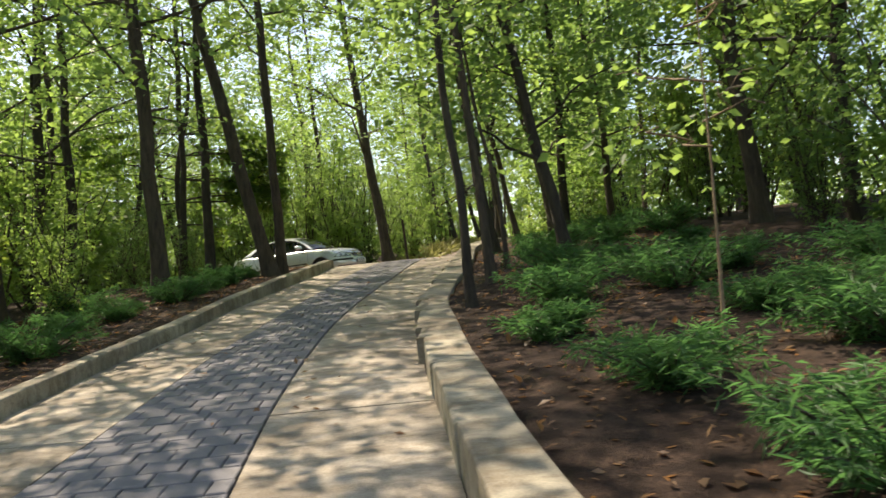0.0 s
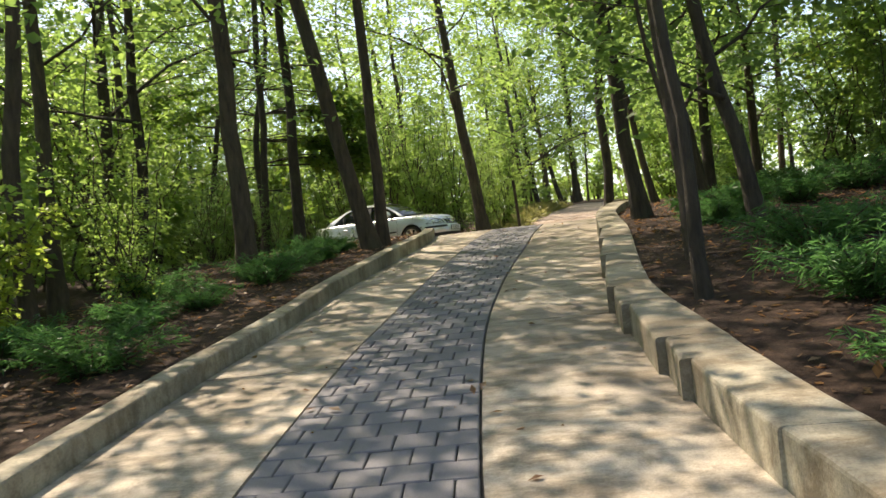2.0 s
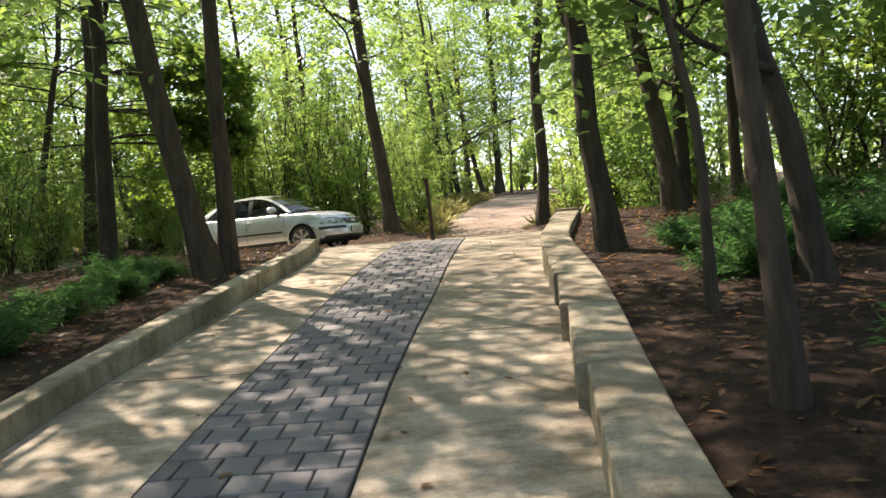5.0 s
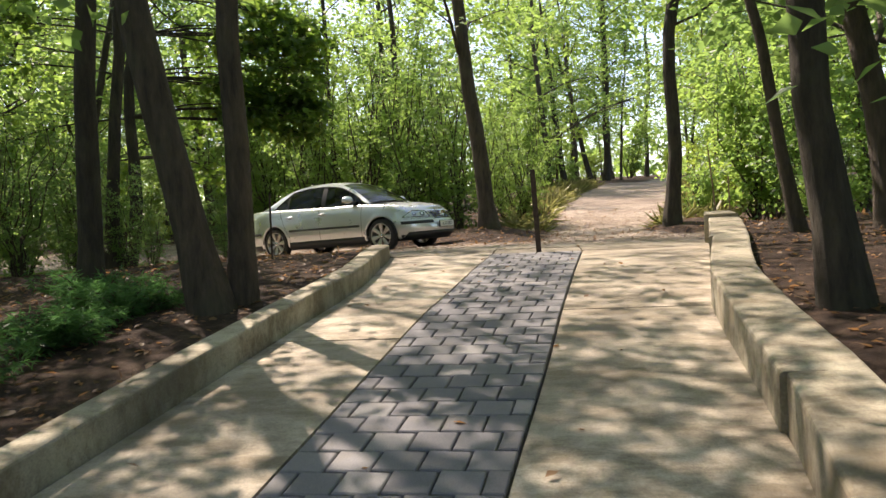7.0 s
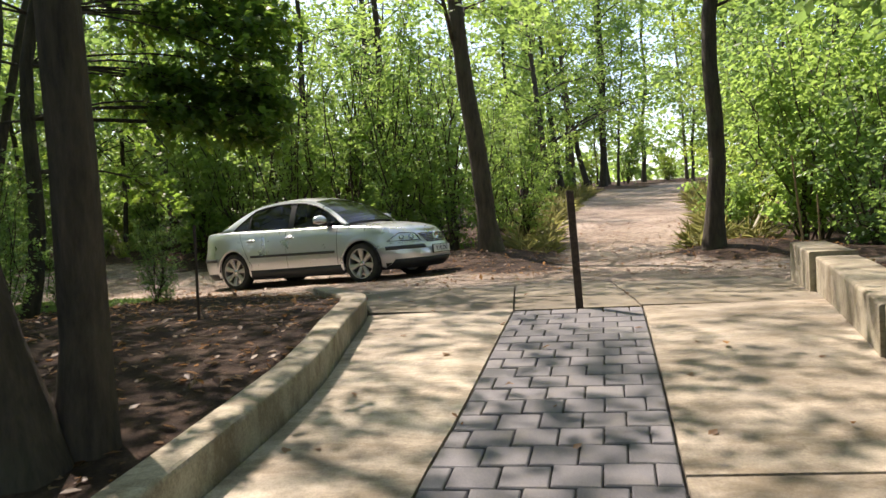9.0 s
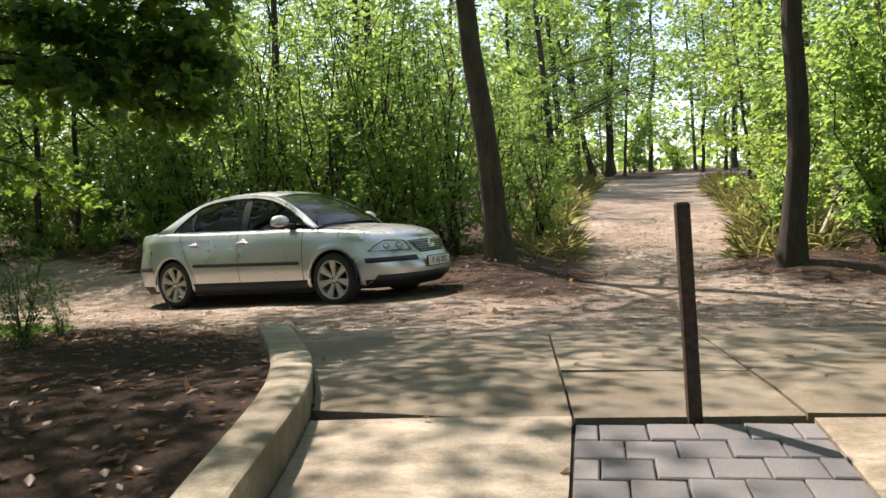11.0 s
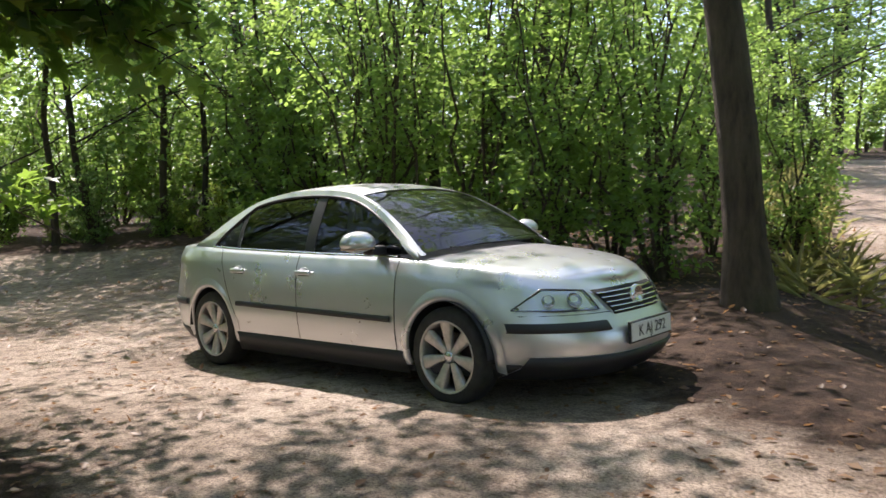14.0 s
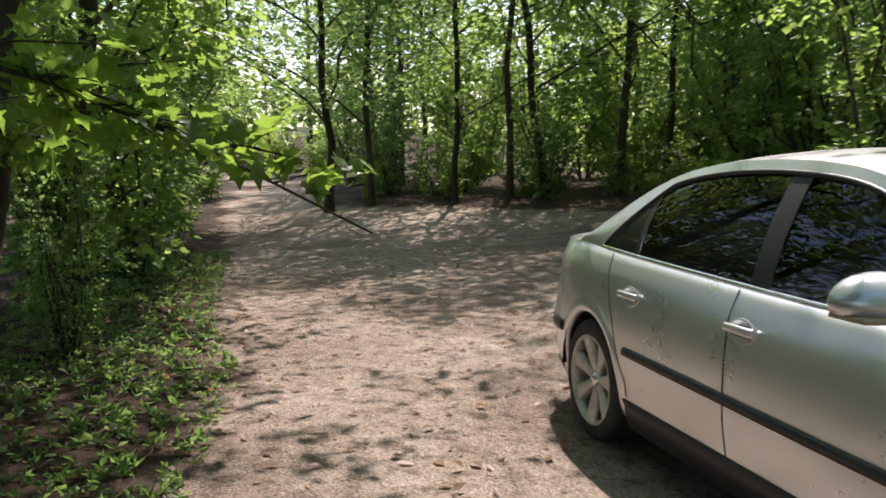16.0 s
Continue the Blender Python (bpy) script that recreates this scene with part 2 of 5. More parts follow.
def land(x, y):
    """Height of the ground at a place, under the drive a little below its slabs."""
    z = ramp_z(y)
    fall = 0.045 * max(0, min(-2 - x, 40))
    top = step(18, 23, y)
    z -= fall * top
    lx, rx = lerp_table(LW, y), lerp_table(RW, y)
    if y < 22.6:
        if x < lx - 0.1:
            d = lx - 0.1 - x
            z += (0.10 - 0.03 * min(d, 30)) * (1 - top)
        elif x > rx + 0.16:
            d = x - rx - 0.16
            z += (0.17 + 0.035 * min(d, 8)) * (1 - step(20.5, 22.6, y))
        else:
            z -= 0.14
    if not (lx - 0.3 < x < rx + 0.4 and y < 24):
        z += 0.035 * noise.noise((x * 0.5, y * 0.5, 0)) + 0.012 * noise.noise((x * 2.3, y * 2.3, 5))
    r = road_depth(x, y) if y > 19 else -5
    z += 0.10 * step(0.2, -1.2, r) * top
    # low banks round the feet of the two trees at the mouth of the lane
    z += 0.17 * math.exp(-((x + 1.9) ** 2 + (y - 29.0) ** 2) / 1.7)
    z += 0.20 * math.exp(-((x - 2.5) ** 2 + (y - 27.4) ** 2) / 1.6)
    return z


def ground_sheet():
    def axis(lo, hi, fine, ends):
        out = list(np.arange(lo, hi + 1e-6, fine))
        gap = fine
        a, b = lo, hi
        while b < ends:
            gap *= 1.35
            a, b = a - gap, b + gap
            out = [a] + out + [b]
        return out
    xs, ys = axis(-13, 6, 0.22, 900), axis(-1, 37, 0.22, 900)
    verts = [(x, y, land(x, y)) for y in ys for x in xs]
    n = len(xs)
    faces = [(j * n + i, j * n + i + 1, (j + 1) * n + i + 1, (j + 1) * n + i) for j in range(len(ys) - 1) for i in range(n - 1)]
    g = obj("ground", verts, faces, M_GROUND, smooth=True)
    lay = g.data.attributes.new("road", "FLOAT", "POINT")
    lay.data.foreach_set("value", [min(1, max(0, 0.5 + 0.55 * road_depth(v[0], v[1]))) if v[1] > 18 else 0.0 for v in verts])
    return tagged(g, "dusty track and dark wood-chip mulch under the trees", "ground", kind="structure")


ground_sheet()


# ---- the drive: slabs, pavers, kerb walls ----
def slab(left, right, y0, y1, lift=0.0, skew=0.0, material=M_SLAB):
    """A cast slab between two lines, with worn rounded edges."""
    bm = bmesh.new()
    ny, nx = max(2, int((y1 - y0) / 0.4)), 4
    rows = []
    for j in range(ny + 1):
        t = j / ny
        row = []
        for i in range(nx + 1):
            s = i / nx
            y = y0 + (y1 - y0) * t + skew * (s - 0.5)
            x = left(y) * (1 - s) + right(y) * s
            edge = min(s, 1 - s, t, 1 - t) < 1e-6
            row.append((x, y, ramp_z(y) - 0.045 * max(0, -2 - x) * step(18, 23, y) + lift - (0.008 if edge else 0)))
        rows.append(row)
    top = [[bm.verts.new(v) for v in r] for r in rows]
    for j in range(ny):
        for i in range(nx):
            bm.faces.new((top[j][i], top[j][i + 1], top[j + 1][i + 1], top[j + 1][i]))
    loop = top[0] + [r[-1] for r in top[1:]] + top[-1][-2::-1] + [r[0] for r in top[-2:0:-1]]
    low = [bm.verts.new(v.co - Vector((0, 0, 0.13))) for v in loop]
    for a in range(len(loop)):
        b = (a + 1) % len(loop)
        bm.faces.new((loop[a], low[a], low[b], loop[b]))
    o = part("concrete_slab", bm, material, drive)
    return o


drive = tagged(new("drive"), "sloping drive of stained concrete slabs with a dark paver strip", "driveway", kind="structure")
GAP = 0.012
cuts_l = [-8, -1.2, 2.6, 6.3, 9.05, 12.87, 15.95, 20.2]
cuts_r = [-8, -1.0, 2.9, 6.5, 10.05, 13.6, 16.65, 20.14]
for a, b in zip(cuts_l, cuts_l[1:]):
    slab(lambda y: lerp_table(LW, y) + 0.01, lambda y: lerp_table(PL, y) - 0.012, a + GAP, b - GAP)
for a, b in zip(cuts_r, cuts_r[1:]):
    slab(lambda y: lerp_table(PR, y) + 0.012, lambda y: lerp_table(RW, y) - 0.004, a + GAP, b - GAP)
slab(lambda y: lerp_table(LW, y) + 0.01, lambda y: -1.28, 20.2 + GAP, 23.25, 0.0, -0.3, M_APRON)
slab(lambda y: -1.265, lambda y: -0.25 + 0.02 * (y - 20), 20.16 + GAP, 21.15, -0.004, 0.0, M_APRON)
slab(lambda y: -1.265, lambda y: -0.25 + 0.02 * (y - 20), 21.15 + GAP, 23.0, 0.0, -0.1, M_APRON)
slab(lambda y: -0.235 + 0.02 * (y - 20), lambda y: min(lerp_table(RW, y) - 0.004, 1.6), 20.14 + GAP, 22.75, 0.0, -0.1, M_APRON)


def paver_bed():
    ys = np.arange(-8, 20.2, 0.4)
    verts, faces = [], []
    for y in ys:
        verts += [(lerp_table(PL, y) - 0.02, y, ramp_z(y) - 0.028), (lerp_table(PR, y) + 0.02, y, ramp_z(y) - 0.028)]
    faces = [(2 * k, 2 * k + 1, 2 * k + 3, 2 * k + 2) for k in range(len(ys) - 1)]
    obj("paver_bed", verts, faces, M_BED, drive, "dark sand joints between the pavers")


paver_bed()


# ---- kerb walls ----
def wall_run(name, pts_in, pts_out, tops, feet, parent, material=M_WALL):
    """A low cast wall: inner and outer lines, heights of top and foot, rounded top edges."""
    bm = bmesh.new()
    rings = []
    for (ix, iy), (ox, oy), zt, zf in zip(pts_in, pts_out, tops, feet):
        d = Vector((ox - ix, oy - iy, 0))
        w = d.length
        d /= w
        p = Vector((ix, iy, 0))
        prof = [(0, zf), (0, zt - 0.018), (0.005, zt - 0.006), (0.018, zt), (w * 0.5, zt + 0.004), (w - 0.018, zt), (w - 0.005, zt - 0.006), (w, zt - 0.018), (w, zf)]
        rings.append([bm.verts.new(p + d * a + Vector((0, 0, z)) + Vector((0.006, 0.006, 0.006)) * noise.noise((ix * 4 + a * 9, iy * 4, z * 4))) for a, z in prof])
    for a, b in zip(rings, rings[1:]):
        for k in range(len(a) - 1):
            bm.faces.new((a[k], a[k + 1], b[k + 1], b[k]))
    bm.faces.new(rings[0])
    bm.faces.new(rings[-1][::-1])
    return part(name, bm, material, parent, smooth=False)


def left_kerb():
    root = tagged(new("kerb_wall_left"), "low curved concrete kerb wall with worn edges beside the drive", "kerb", kind="structure")
    ys = list(np.arange(-8, 23.6, 0.35)) + [23.55]
    ins, outs, tops, feet = [], [], [], []
    for y in ys:
        x = lerp_table(LW, y)
        dx = (lerp_table(LW, y + 0.1) - lerp_table(LW, y - 0.1)) / 0.2
        if y > 23.3:
            dx = -0.37
        n = Vector((-1, dx)).normalized()
        w = 0.185 + 0.085 * step(18, 23, y)
        h = 0.14 + 0.04 * step(10, 16, y) - 0.10 * step(18.5, 23, y)
        z = ramp_z(y) - 0.045 * max(0, -2 - x) * step(18, 23, y)
        ins.append((x, y))
        outs.append((x + n.x * w, y + n.y * w))
        tops.append(z + h + 0.006 * noise.noise((0, y * 1.3, 2)))
        feet.append(z - 0.3)
    wall_run("kerb", ins, outs, tops, feet, root)


def right_wall():
    root = tagged(new("kerb_wall_right"), "stepped low concrete wall of short offset sections beside the drive", "wall", kind="structure")
    cuts = [-8, -4, -0.5, 2.6, 5.0, 6.6, 7.7, 8.2, 9.25, 10.0, 11.75, 13.1, 14.25, 18.2, 20.6, 21.9]
    for k, (a, b) in enumerate(zip(cuts, cuts[1:])):
        jut = 0.015 if a < 7 else 0.055
        if a > 14:
            jut = 0.03
        n = max(2, int((b - a) / 0.3))
        ins, outs, tops, feet = [], [], [], []
        last = b > 21
        for j in range(n + 1):
            t = j / n
            y = a + (b - a) * t
            x = lerp_table(RW, y) - jut * (1 - t) + 0.006
            wide = 0.33 + 0.02 * math.sin(y)
            h = 0.27 - 0.07 * step(4, 8, y) + 0.05 * step(9, 14, y) + (0.08 if last else 0.04 * step(15, 18, y))
            if last:
                x -= 0.02
                h += 0.05 * t
            ins.append((x, y))
            outs.append((lerp_table(RW, y) + wide, y - 0.1 * wide))
            zs = ramp_z(y)
            tops.append(zs + h + 0.005 * noise.noise((3, y * 1.7, k)))
            feet.append(zs - 0.35)
        wall_run("wall_section", ins, outs, tops, feet, root)


left_kerb()
right_wall()


# ---- trees and undergrowth ----
def tube(path, radii, sides=9, rough=0.0, seed=0.0):
    """Verts and faces of a tapered limb along a path of points."""
    verts, faces = [], []
    for k, (p, r) in enumerate(zip(path, radii)):
        a, b = path[max(k - 1, 0)], path[min(k + 1, len(path) - 1)]
        d = (b - a).normalized()
        u = d.cross(Vector((0.3, 1, 0.2))).normalized()
        v = d.cross(u)
        for s in range(sides):
            w = 2 * math.pi * s / sides
            rr = r * (1 + rough * noise.noise((s * 1.7 + seed, k * 0.6, seed)))
            verts.append(p + u * rr * math.cos(w) + v * rr * math.sin(w))
    for k in range(len(path) - 1):
        for s in range(sides):
            t = (s + 1) % sides
            faces.append((k * sides + s, k * sides + t, (k + 1) * sides + t, (k + 1) * sides + s))
    faces.append(tuple(range((len(path) - 1) * sides, len(path) * sides)))
    return verts, faces


def add_tube(store, *args, **kw):
    v, f = tube(*args, **kw)
    n = len(store[0])
    store[0].extend(v)
    store[1].extend(tuple(i + n for i in q) for q in f)


def leaves_mesh(name, rng, centres, dirs, per, size, reach, droop=0.15, flat=0.55, slim=0.6):
    """Leafy twigs: around each centre, a spray of pointed leaves folded along the midrib."""
    n = len(centres)
    c = np.repeat(np.asarray(centres), per, 0)
    d = np.repeat(np.asarray(dirs), per, 0)
    m = n * per
    along = rng.uniform(-0.5, 0.6, m)[:, None]
    side = np.cross(d, (0, 0, 1.0))
    side /= np.linalg.norm(side, axis=1, keepdims=True) + 1e-6
    sgn = np.where(rng.random(m) < 0.5, -1.0, 1.0)[:, None]
    p = c + d * along * reach + side * sgn * rng.uniform(0.0, 0.35, m)[:, None] * reach * (0.7 - along * 0.5)
    p += rng.normal(0, 0.10 * reach, (m, 3)) + np.array((0, 0, -1.0)) * droop * along ** 2 * reach
    ld = d * 0.55 + side * sgn * rng.uniform(0.3, 1.1, m)[:, None] + rng.normal(0, 0.35, (m, 3)) + np.array((0, 0, -0.25))
    ld /= np.linalg.norm(ld, axis=1, keepdims=True)
    up = np.array((0, 0, 1.0)) * flat + rng.normal(0, 0.5, (m, 3))
    w = np.cross(ld, up)
    w /= np.linalg.norm(w, axis=1, keepdims=True) + 1e-6
    nn = np.cross(w, ld)
    s = size * rng.uniform(0.6, 1.25, m)[:, None]
    base, tip = p, p + ld * s
    mid = p + ld * s * 0.42
    a = mid + w * s * slim * 0.5 + nn * s * 0.10
    b = mid - w * s * slim * 0.5 + nn * s * 0.10
    verts = np.stack([base, a, tip, b], 1).reshape(-1, 3)
    k = np.arange(m) * 4
    loops = np.stack([k, k + 1, k + 2, k, k + 2, k + 3], 1).reshape(-1)
    me = bpy.data.meshes.new(name)
    me.vertices.add(len(verts))
    me.vertices.foreach_set("co", verts.astype(np.float32).ravel())
    me.loops.add(len(loops))
    me.loops.foreach_set("vertex_index", loops.astype(np.int32))
    me.polygons.add(m * 2)
    me.polygons.foreach_set("loop_start", (np.arange(m * 2) * 3).astype(np.int32))
    me.update(calc_edges=True)
    return me


def leaf_part(name, me, material, parent, label=""):
    me.materials.append(material)
    o = new(name, me)
    o.parent = parent
    return tagged(o, label)


def make_tree(label, diam, height, lean=(0, 0), limbs=9, low=2.6, spread=2.6, sprays=150, per=16, size=0.17, leaf=M_LEAF, bark=M_BARK, seed=1,
              bend=0.25, fork=None, category="tree"):
    """A woodland tree at the origin: one tapered trunk with limbs, and a crown of leafy twigs."""
    rng = np.random.default_rng(seed)
    root = tagged(new("tree"), label, category)
    store = ([], [])
    tips, tdirs = [], []

    def stem(start, lean_xy, r0, h, n_limbs, lowest, ph):
        steps = 16
        path, radii = [], []
        for k in range(steps + 1):
            t = k / steps
            z = -0.25 + (h + 0.25) * t
            sway = bend * np.array((math.sin(2.4 * t + ph) - math.sin(ph), math.cos(2.1 * t + 1.7 * ph) - math.cos(1.7 * ph)))
            kx, ky = noise.noise((z * 0.55, ph * 3.1, 0.3)), noise.noise((z * 0.55, ph * 3.1, 7.7))
            crook = 0.16 * min(1, max(z, 0) / 1.5) * min(1.0, bend * 4)
            path.append(Vector((start[0] + lean_xy[0] * z + sway[0] * t + crook * kx, start[1] + lean_xy[1] * z + sway[1] * t + crook * ky, z)))
            flare = 0.86 + 0.55 * math.exp(-max(z, 0) * 4.5)
            radii.append(r0 * flare * (1 - 0.75 * t ** 1.2))
        add_tube(store, path, radii, sides=12, rough=0.14, seed=ph)
        for j in range(n_limbs):
            t = (lowest + (h * 0.96 - lowest) * ((j + rng.uniform(0.1, 0.9)) / n_limbs)) / h
            t = min(t, 0.97)
            k = min(int(t * steps), steps - 1)
            at = path[k].lerp(path[k + 1], t * steps - k)
            r = radii[k] * rng.uniform(0.25, 0.42)
            az = j * 2.4 + rng.uniform(-0.6, 0.6) + ph
            ln = spread * rng.uniform(0.65, 1.2) * (1.1 - 0.55 * t)
            rise = rng.uniform(0.25, 1.0)
            d = Vector((math.cos(az), math.sin(az), rise)).normalized()
            lp, lr = [], []
            for q in range(6):
                u = q / 5
                lp.append(at + d * ln * u + Vector((0.12 * math.sin(q * 1.9 + az), 0.12 * math.cos(q * 1.3 + az), -0.12 * ln * u * u)))
                lr.append(max(0.008, r * (1 - 0.88 * u)))
            add_tube(store, lp, lr, sides=6, seed=az)
            for q in range(4):
                s = lp[1 + q]
                b = Vector((math.cos(az + rng.uniform(-1.3, 1.3)), math.sin(az + rng.uniform(-1.3, 1.3)), rng.uniform(-0.2, 0.7))).normalized()
                e = s + b * ln * rng.uniform(0.25, 0.5)
                add_tube(store, [s, s.lerp(e, 0.5) + Vector((0, 0, 0.05)), e], [lr[1 + q] * 0.5, lr[1 + q] * 0.3, 0.006], sides=5)
                for _ in range(max(1, round(sprays / (n_limbs * 4 * (2 if fork else 1))))):
                    f = rng.uniform(0.25, 1.15)
                    tips.append(np.array(s.lerp(e, f)) + rng.normal(0, 0.30, 3) * (0.4 + 0.25 * ln))
                    w = np.array(b) + rng.normal(0, 0.5, 3) * (1, 1, 0.35)
                    tdirs.append(w / np.linalg.norm(w))

    stem((0, 0), lean, diam / 2, height, limbs, low, seed * 0.7)
    if fork:
        stem((fork[0], fork[1]), (fork[2], fork[3]), fork[4] / 2, height * 0.95, limbs, low, seed * 1.3 + 2)
    o = obj("trunk", store[0], store[1], bark, root, smooth=True)
    leaf_part("crown", leaves_mesh("crown", rng, tips, tdirs, per, size, 0.85), leaf, root)
    return root


def stand(root, x, y, turn=0.0, scale=1.0, sink=0.0):
    root.matrix_basis = pose(x, y, land(x, y) - sink, 0, 0, turn) @ Matrix.Diagonal((scale, scale, scale, 1))
    return root


NEAR = [
    # x, y, diameter, height, lean, limbs' lowest height, label
    (-4.60, 17.25, 0.23, 11.0, (0.03, 0.02), 4.2, "slim dark-barked tree with a straight trunk"),
    (-4.55, 14.20, 0.31, 12.0, (-0.01, 0.0), 3.8, "dark-barked tree with a bare lower trunk"),
    (-6.80, 15.80, 0.22, 10.5, (0.05, 0.03), 3.2, "slim tree in the undergrowth"),
    (-6.60, 13.10, 0.24, 11.0, (0.0, 0.02), 3.2, "dark tree in the undergrowth"),
    (-8.60, 18.40, 0.30, 12.0, (0.04, 0.0), 3.2, "dark tree in the undergrowth"),
    (-1.73, 28.58, 0.42, 13.0, (-0.105, 0.0), 4.6, "stout leaning tree at the edge of the dust track"),
    (1.95, 26.95, 0.33, 12.5, (0.02, 0.0), 4.4, "upright dark tree at the corner of the track"),
    (1.85, 19.10, 0.15, 8.5, (-0.20, 0.05), 3.2, "thin leaning tree in the mulch bed"),
    (1.02, 15.70, 0.27, 11.5, (-0.09, 0.03), 4.0, "dark tree rising close behind the low wall"),
    (2.65, 18.90, 0.30, 11.0, (-0.11, 0.04), 3.6, "dark tree with peeling pale bark patches"),
    (2.95, 19.40, 0.24, 10.0, (0.06, 0.05), 3.4, "dark tree leaning against its neighbour"),
    (1.03, 12.90, 0.085, 6.0, (-0.055, 0.02), 2.6, "thin crooked young tree in the mulch"),
    (2.00, 13.45, 0.22, 10.0, (-0.14, 0.07), 3.2, "leaning dark tree in the mulch bed"),
    (0.66, 11.00, 0.14, 8.5, (-0.06, 0.015), 2.8, "slim tree close behind the low wall"),
    (0.33, 9.35, 0.12, 8.0, (-0.06, 0.016), 2.6, "slim tree close behind the low wall"),
    (5.60, 14.80, 0.34, 12.0, (-0.06, 0.0), 3.4, "dark tree among the shrubs"),
    (6.40, 13.20, 0.30, 12.0, (0.0, 0.0), 3.4, "dark tree among the shrubs"),
    (4.40, 21.00, 0.22, 10.0, (-0.05, 0.0), 3.0, "dark tree in the thicket"),
    # added tree: its high crown is there to shade the upper drive
    (-6.20, 20.60, 0.20, 12.0, (0.05, 0.03), 5.4, "added slim dark tree with a high crown to shade the drive"),
    (-5.90, 8.40, 0.26, 12.0, (0.02, 0.01), 3.6, "dark tree in the undergrowth"),
    (-6.60, 5.60, 0.22, 11.0, (0.02, 0.02), 3.4, "dark tree in the undergrowth"),
    (-5.70, 11.0, 0.20, 11.0, (0.02, 0.02), 4.0, "slim tree in the undergrowth"),
    (-20.5, 33.9, 0.24, 10.0, (-0.02, -0.03), 3.0, "slim dark tree at the edge of the track"),
    (-20.0, 34.8, 0.20, 10.0, (-0.02, -0.03), 3.0, "slim dark tree at the edge of the track"),
    (-17.6, 35.5, 0.18, 9.5, (-0.02, -0.03), 2.8, "slim dark tree at the edge of the track"),
    (-16.5, 36.2, 0.19, 10.0, (-0.03, -0.04), 2.8, "slim dark tree at the edge of the track"),
    (-15.4, 36.2, 0.20, 10.0, (-0.12, -0.10), 3.0, "leaning dark tree at the edge of the track"),
    (-14.4, 37.4, 0.22, 10.5, (0.04, 0.03), 3.0, "slim dark tree at the edge of the track"),
    (-13.4, 37.6, 0.18, 10.0, (0.02, 0.0), 2.8, "slim dark tree at the edge of the track"),
    (-11.6, 37.4, 0.36, 12.0, (-0.10, -0.06), 3.4, "stout dark tree behind the track"),
    (-6.2, 33.2, 0.22, 11.0, (-0.03, 0.0), 3.4, "dark tree in the thicket behind the car"),
    (-4.4, 34.6, 0.26, 12.0, (-0.06, 0.0), 3.6, "dark tree in the thicket behind the car"),
    # added tree: shades the bushes by the track and closes a sky gap
    (-12.4, 25.9, 0.24, 10.5, (0.10, 0.12), 3.0, "added dark tree leaning over the edge of the track to shade it"),
    (0.2, 49.0, 0.36, 12.0, (-0.10, 0.0), 3.4, "dark tree beside the far lane"),
    (1.2, 56.0, 0.40, 12.0, (-0.12, 0.0), 3.6, "leaning dark tree beside the far lane"),
    (2.2, 62.0, 0.42, 12.0, (-0.05, 0.0), 3.6, "dark tree beside the far lane"),
    (3.4, 66.0, 0.45, 12.0, (-0.20, 0.0), 3.6, "leaning dark tree beside the far lane"),
    (9.5, 52.0, 0.36, 12.0, (-0.04, 0.0), 3.2, "dark tree beside the far lane"),
]
for k, (x, y, dm, h, ln, low, label) in enumerate(NEAR):
    wide = 4.3 if y > 27 and dm > 0.17 else 3.2
    full = 300 if y > 27 else (130 if x < 0 else 340)
    if y > 27 and -10 < x < -3:
        full, wide = 140, 4.0
    if x < -5.5 and y < 9:
        full, wide = 320, 4.4
    if x < 0 and 10 < y < 20:
        full, wide = (230, 4.6) if (x, y) in ((-4.60, 17.25), (-8.60, 18.40)) else (150, 4.0)
    if (x, y) == (-5.70, 11.0):
        full, wide = 190, 3.8
    if (x, y) == (-6.20, 20.60):
        full, wide = 170, 4.4
    if y > 45:
        full, wide = 280, 5.2
    if -21 < x < -11:
        full, wide = 430, 5.6
    if (x, y) == (-12.4, 25.9):
        full, wide = 330, 4.2
    if (x, y) == (-1.73, 28.58):
        full, wide = 620, 5.8
    tr = make_tree(label, dm, h, ln, limbs=7 if dm < 0.16 else 13, low=low - (0.0 if dm < 0.16 else (1.9 if x > 1.5 and y < 22 else 0.9)), spread=1.7 if dm < 0.16 else wide, sprays=90 if dm < 0.16 else full,
                   per=15, size=0.12 if dm < 0.16 else 0.155, leaf=M_LEAF2 if x > 1.5 and y < 22 else (M_LEAF, M_LEAF2, M_LEAF)[k % 3], bark=(M_BARK, M_BARK2)[k % 2], seed=11 + k, bend=0.07 if dm > 0.41 and y < 30 else 0.25)
    stand(tr, x, y)
stand(make_tree("forked dark-barked tree with two thick trunks", 0.31, 12.5, (-0.185, -0.05), limbs=13, low=4.2, spread=4.2, sprays=230, per=14, size=0.17,
                leaf=M_LEAF2, bark=M_BARK2, seed=5, bend=0.2, fork=(0.14, 0.22, 0.015, 0.01, 0.23)), -3.22, 16.55)
# added tree, placed and leaned so its crown shades the maple and track
stand(make_tree("added broad-leaved young tree leaning over the track to shade it", 0.19, 11.5, (0.08, 0.20), limbs=18, low=3.4, spread=5.6, sprays=700, per=14, size=0.15,
                leaf=M_LEAF2, bark=M_BARK, seed=64), -9.0, 24.5)


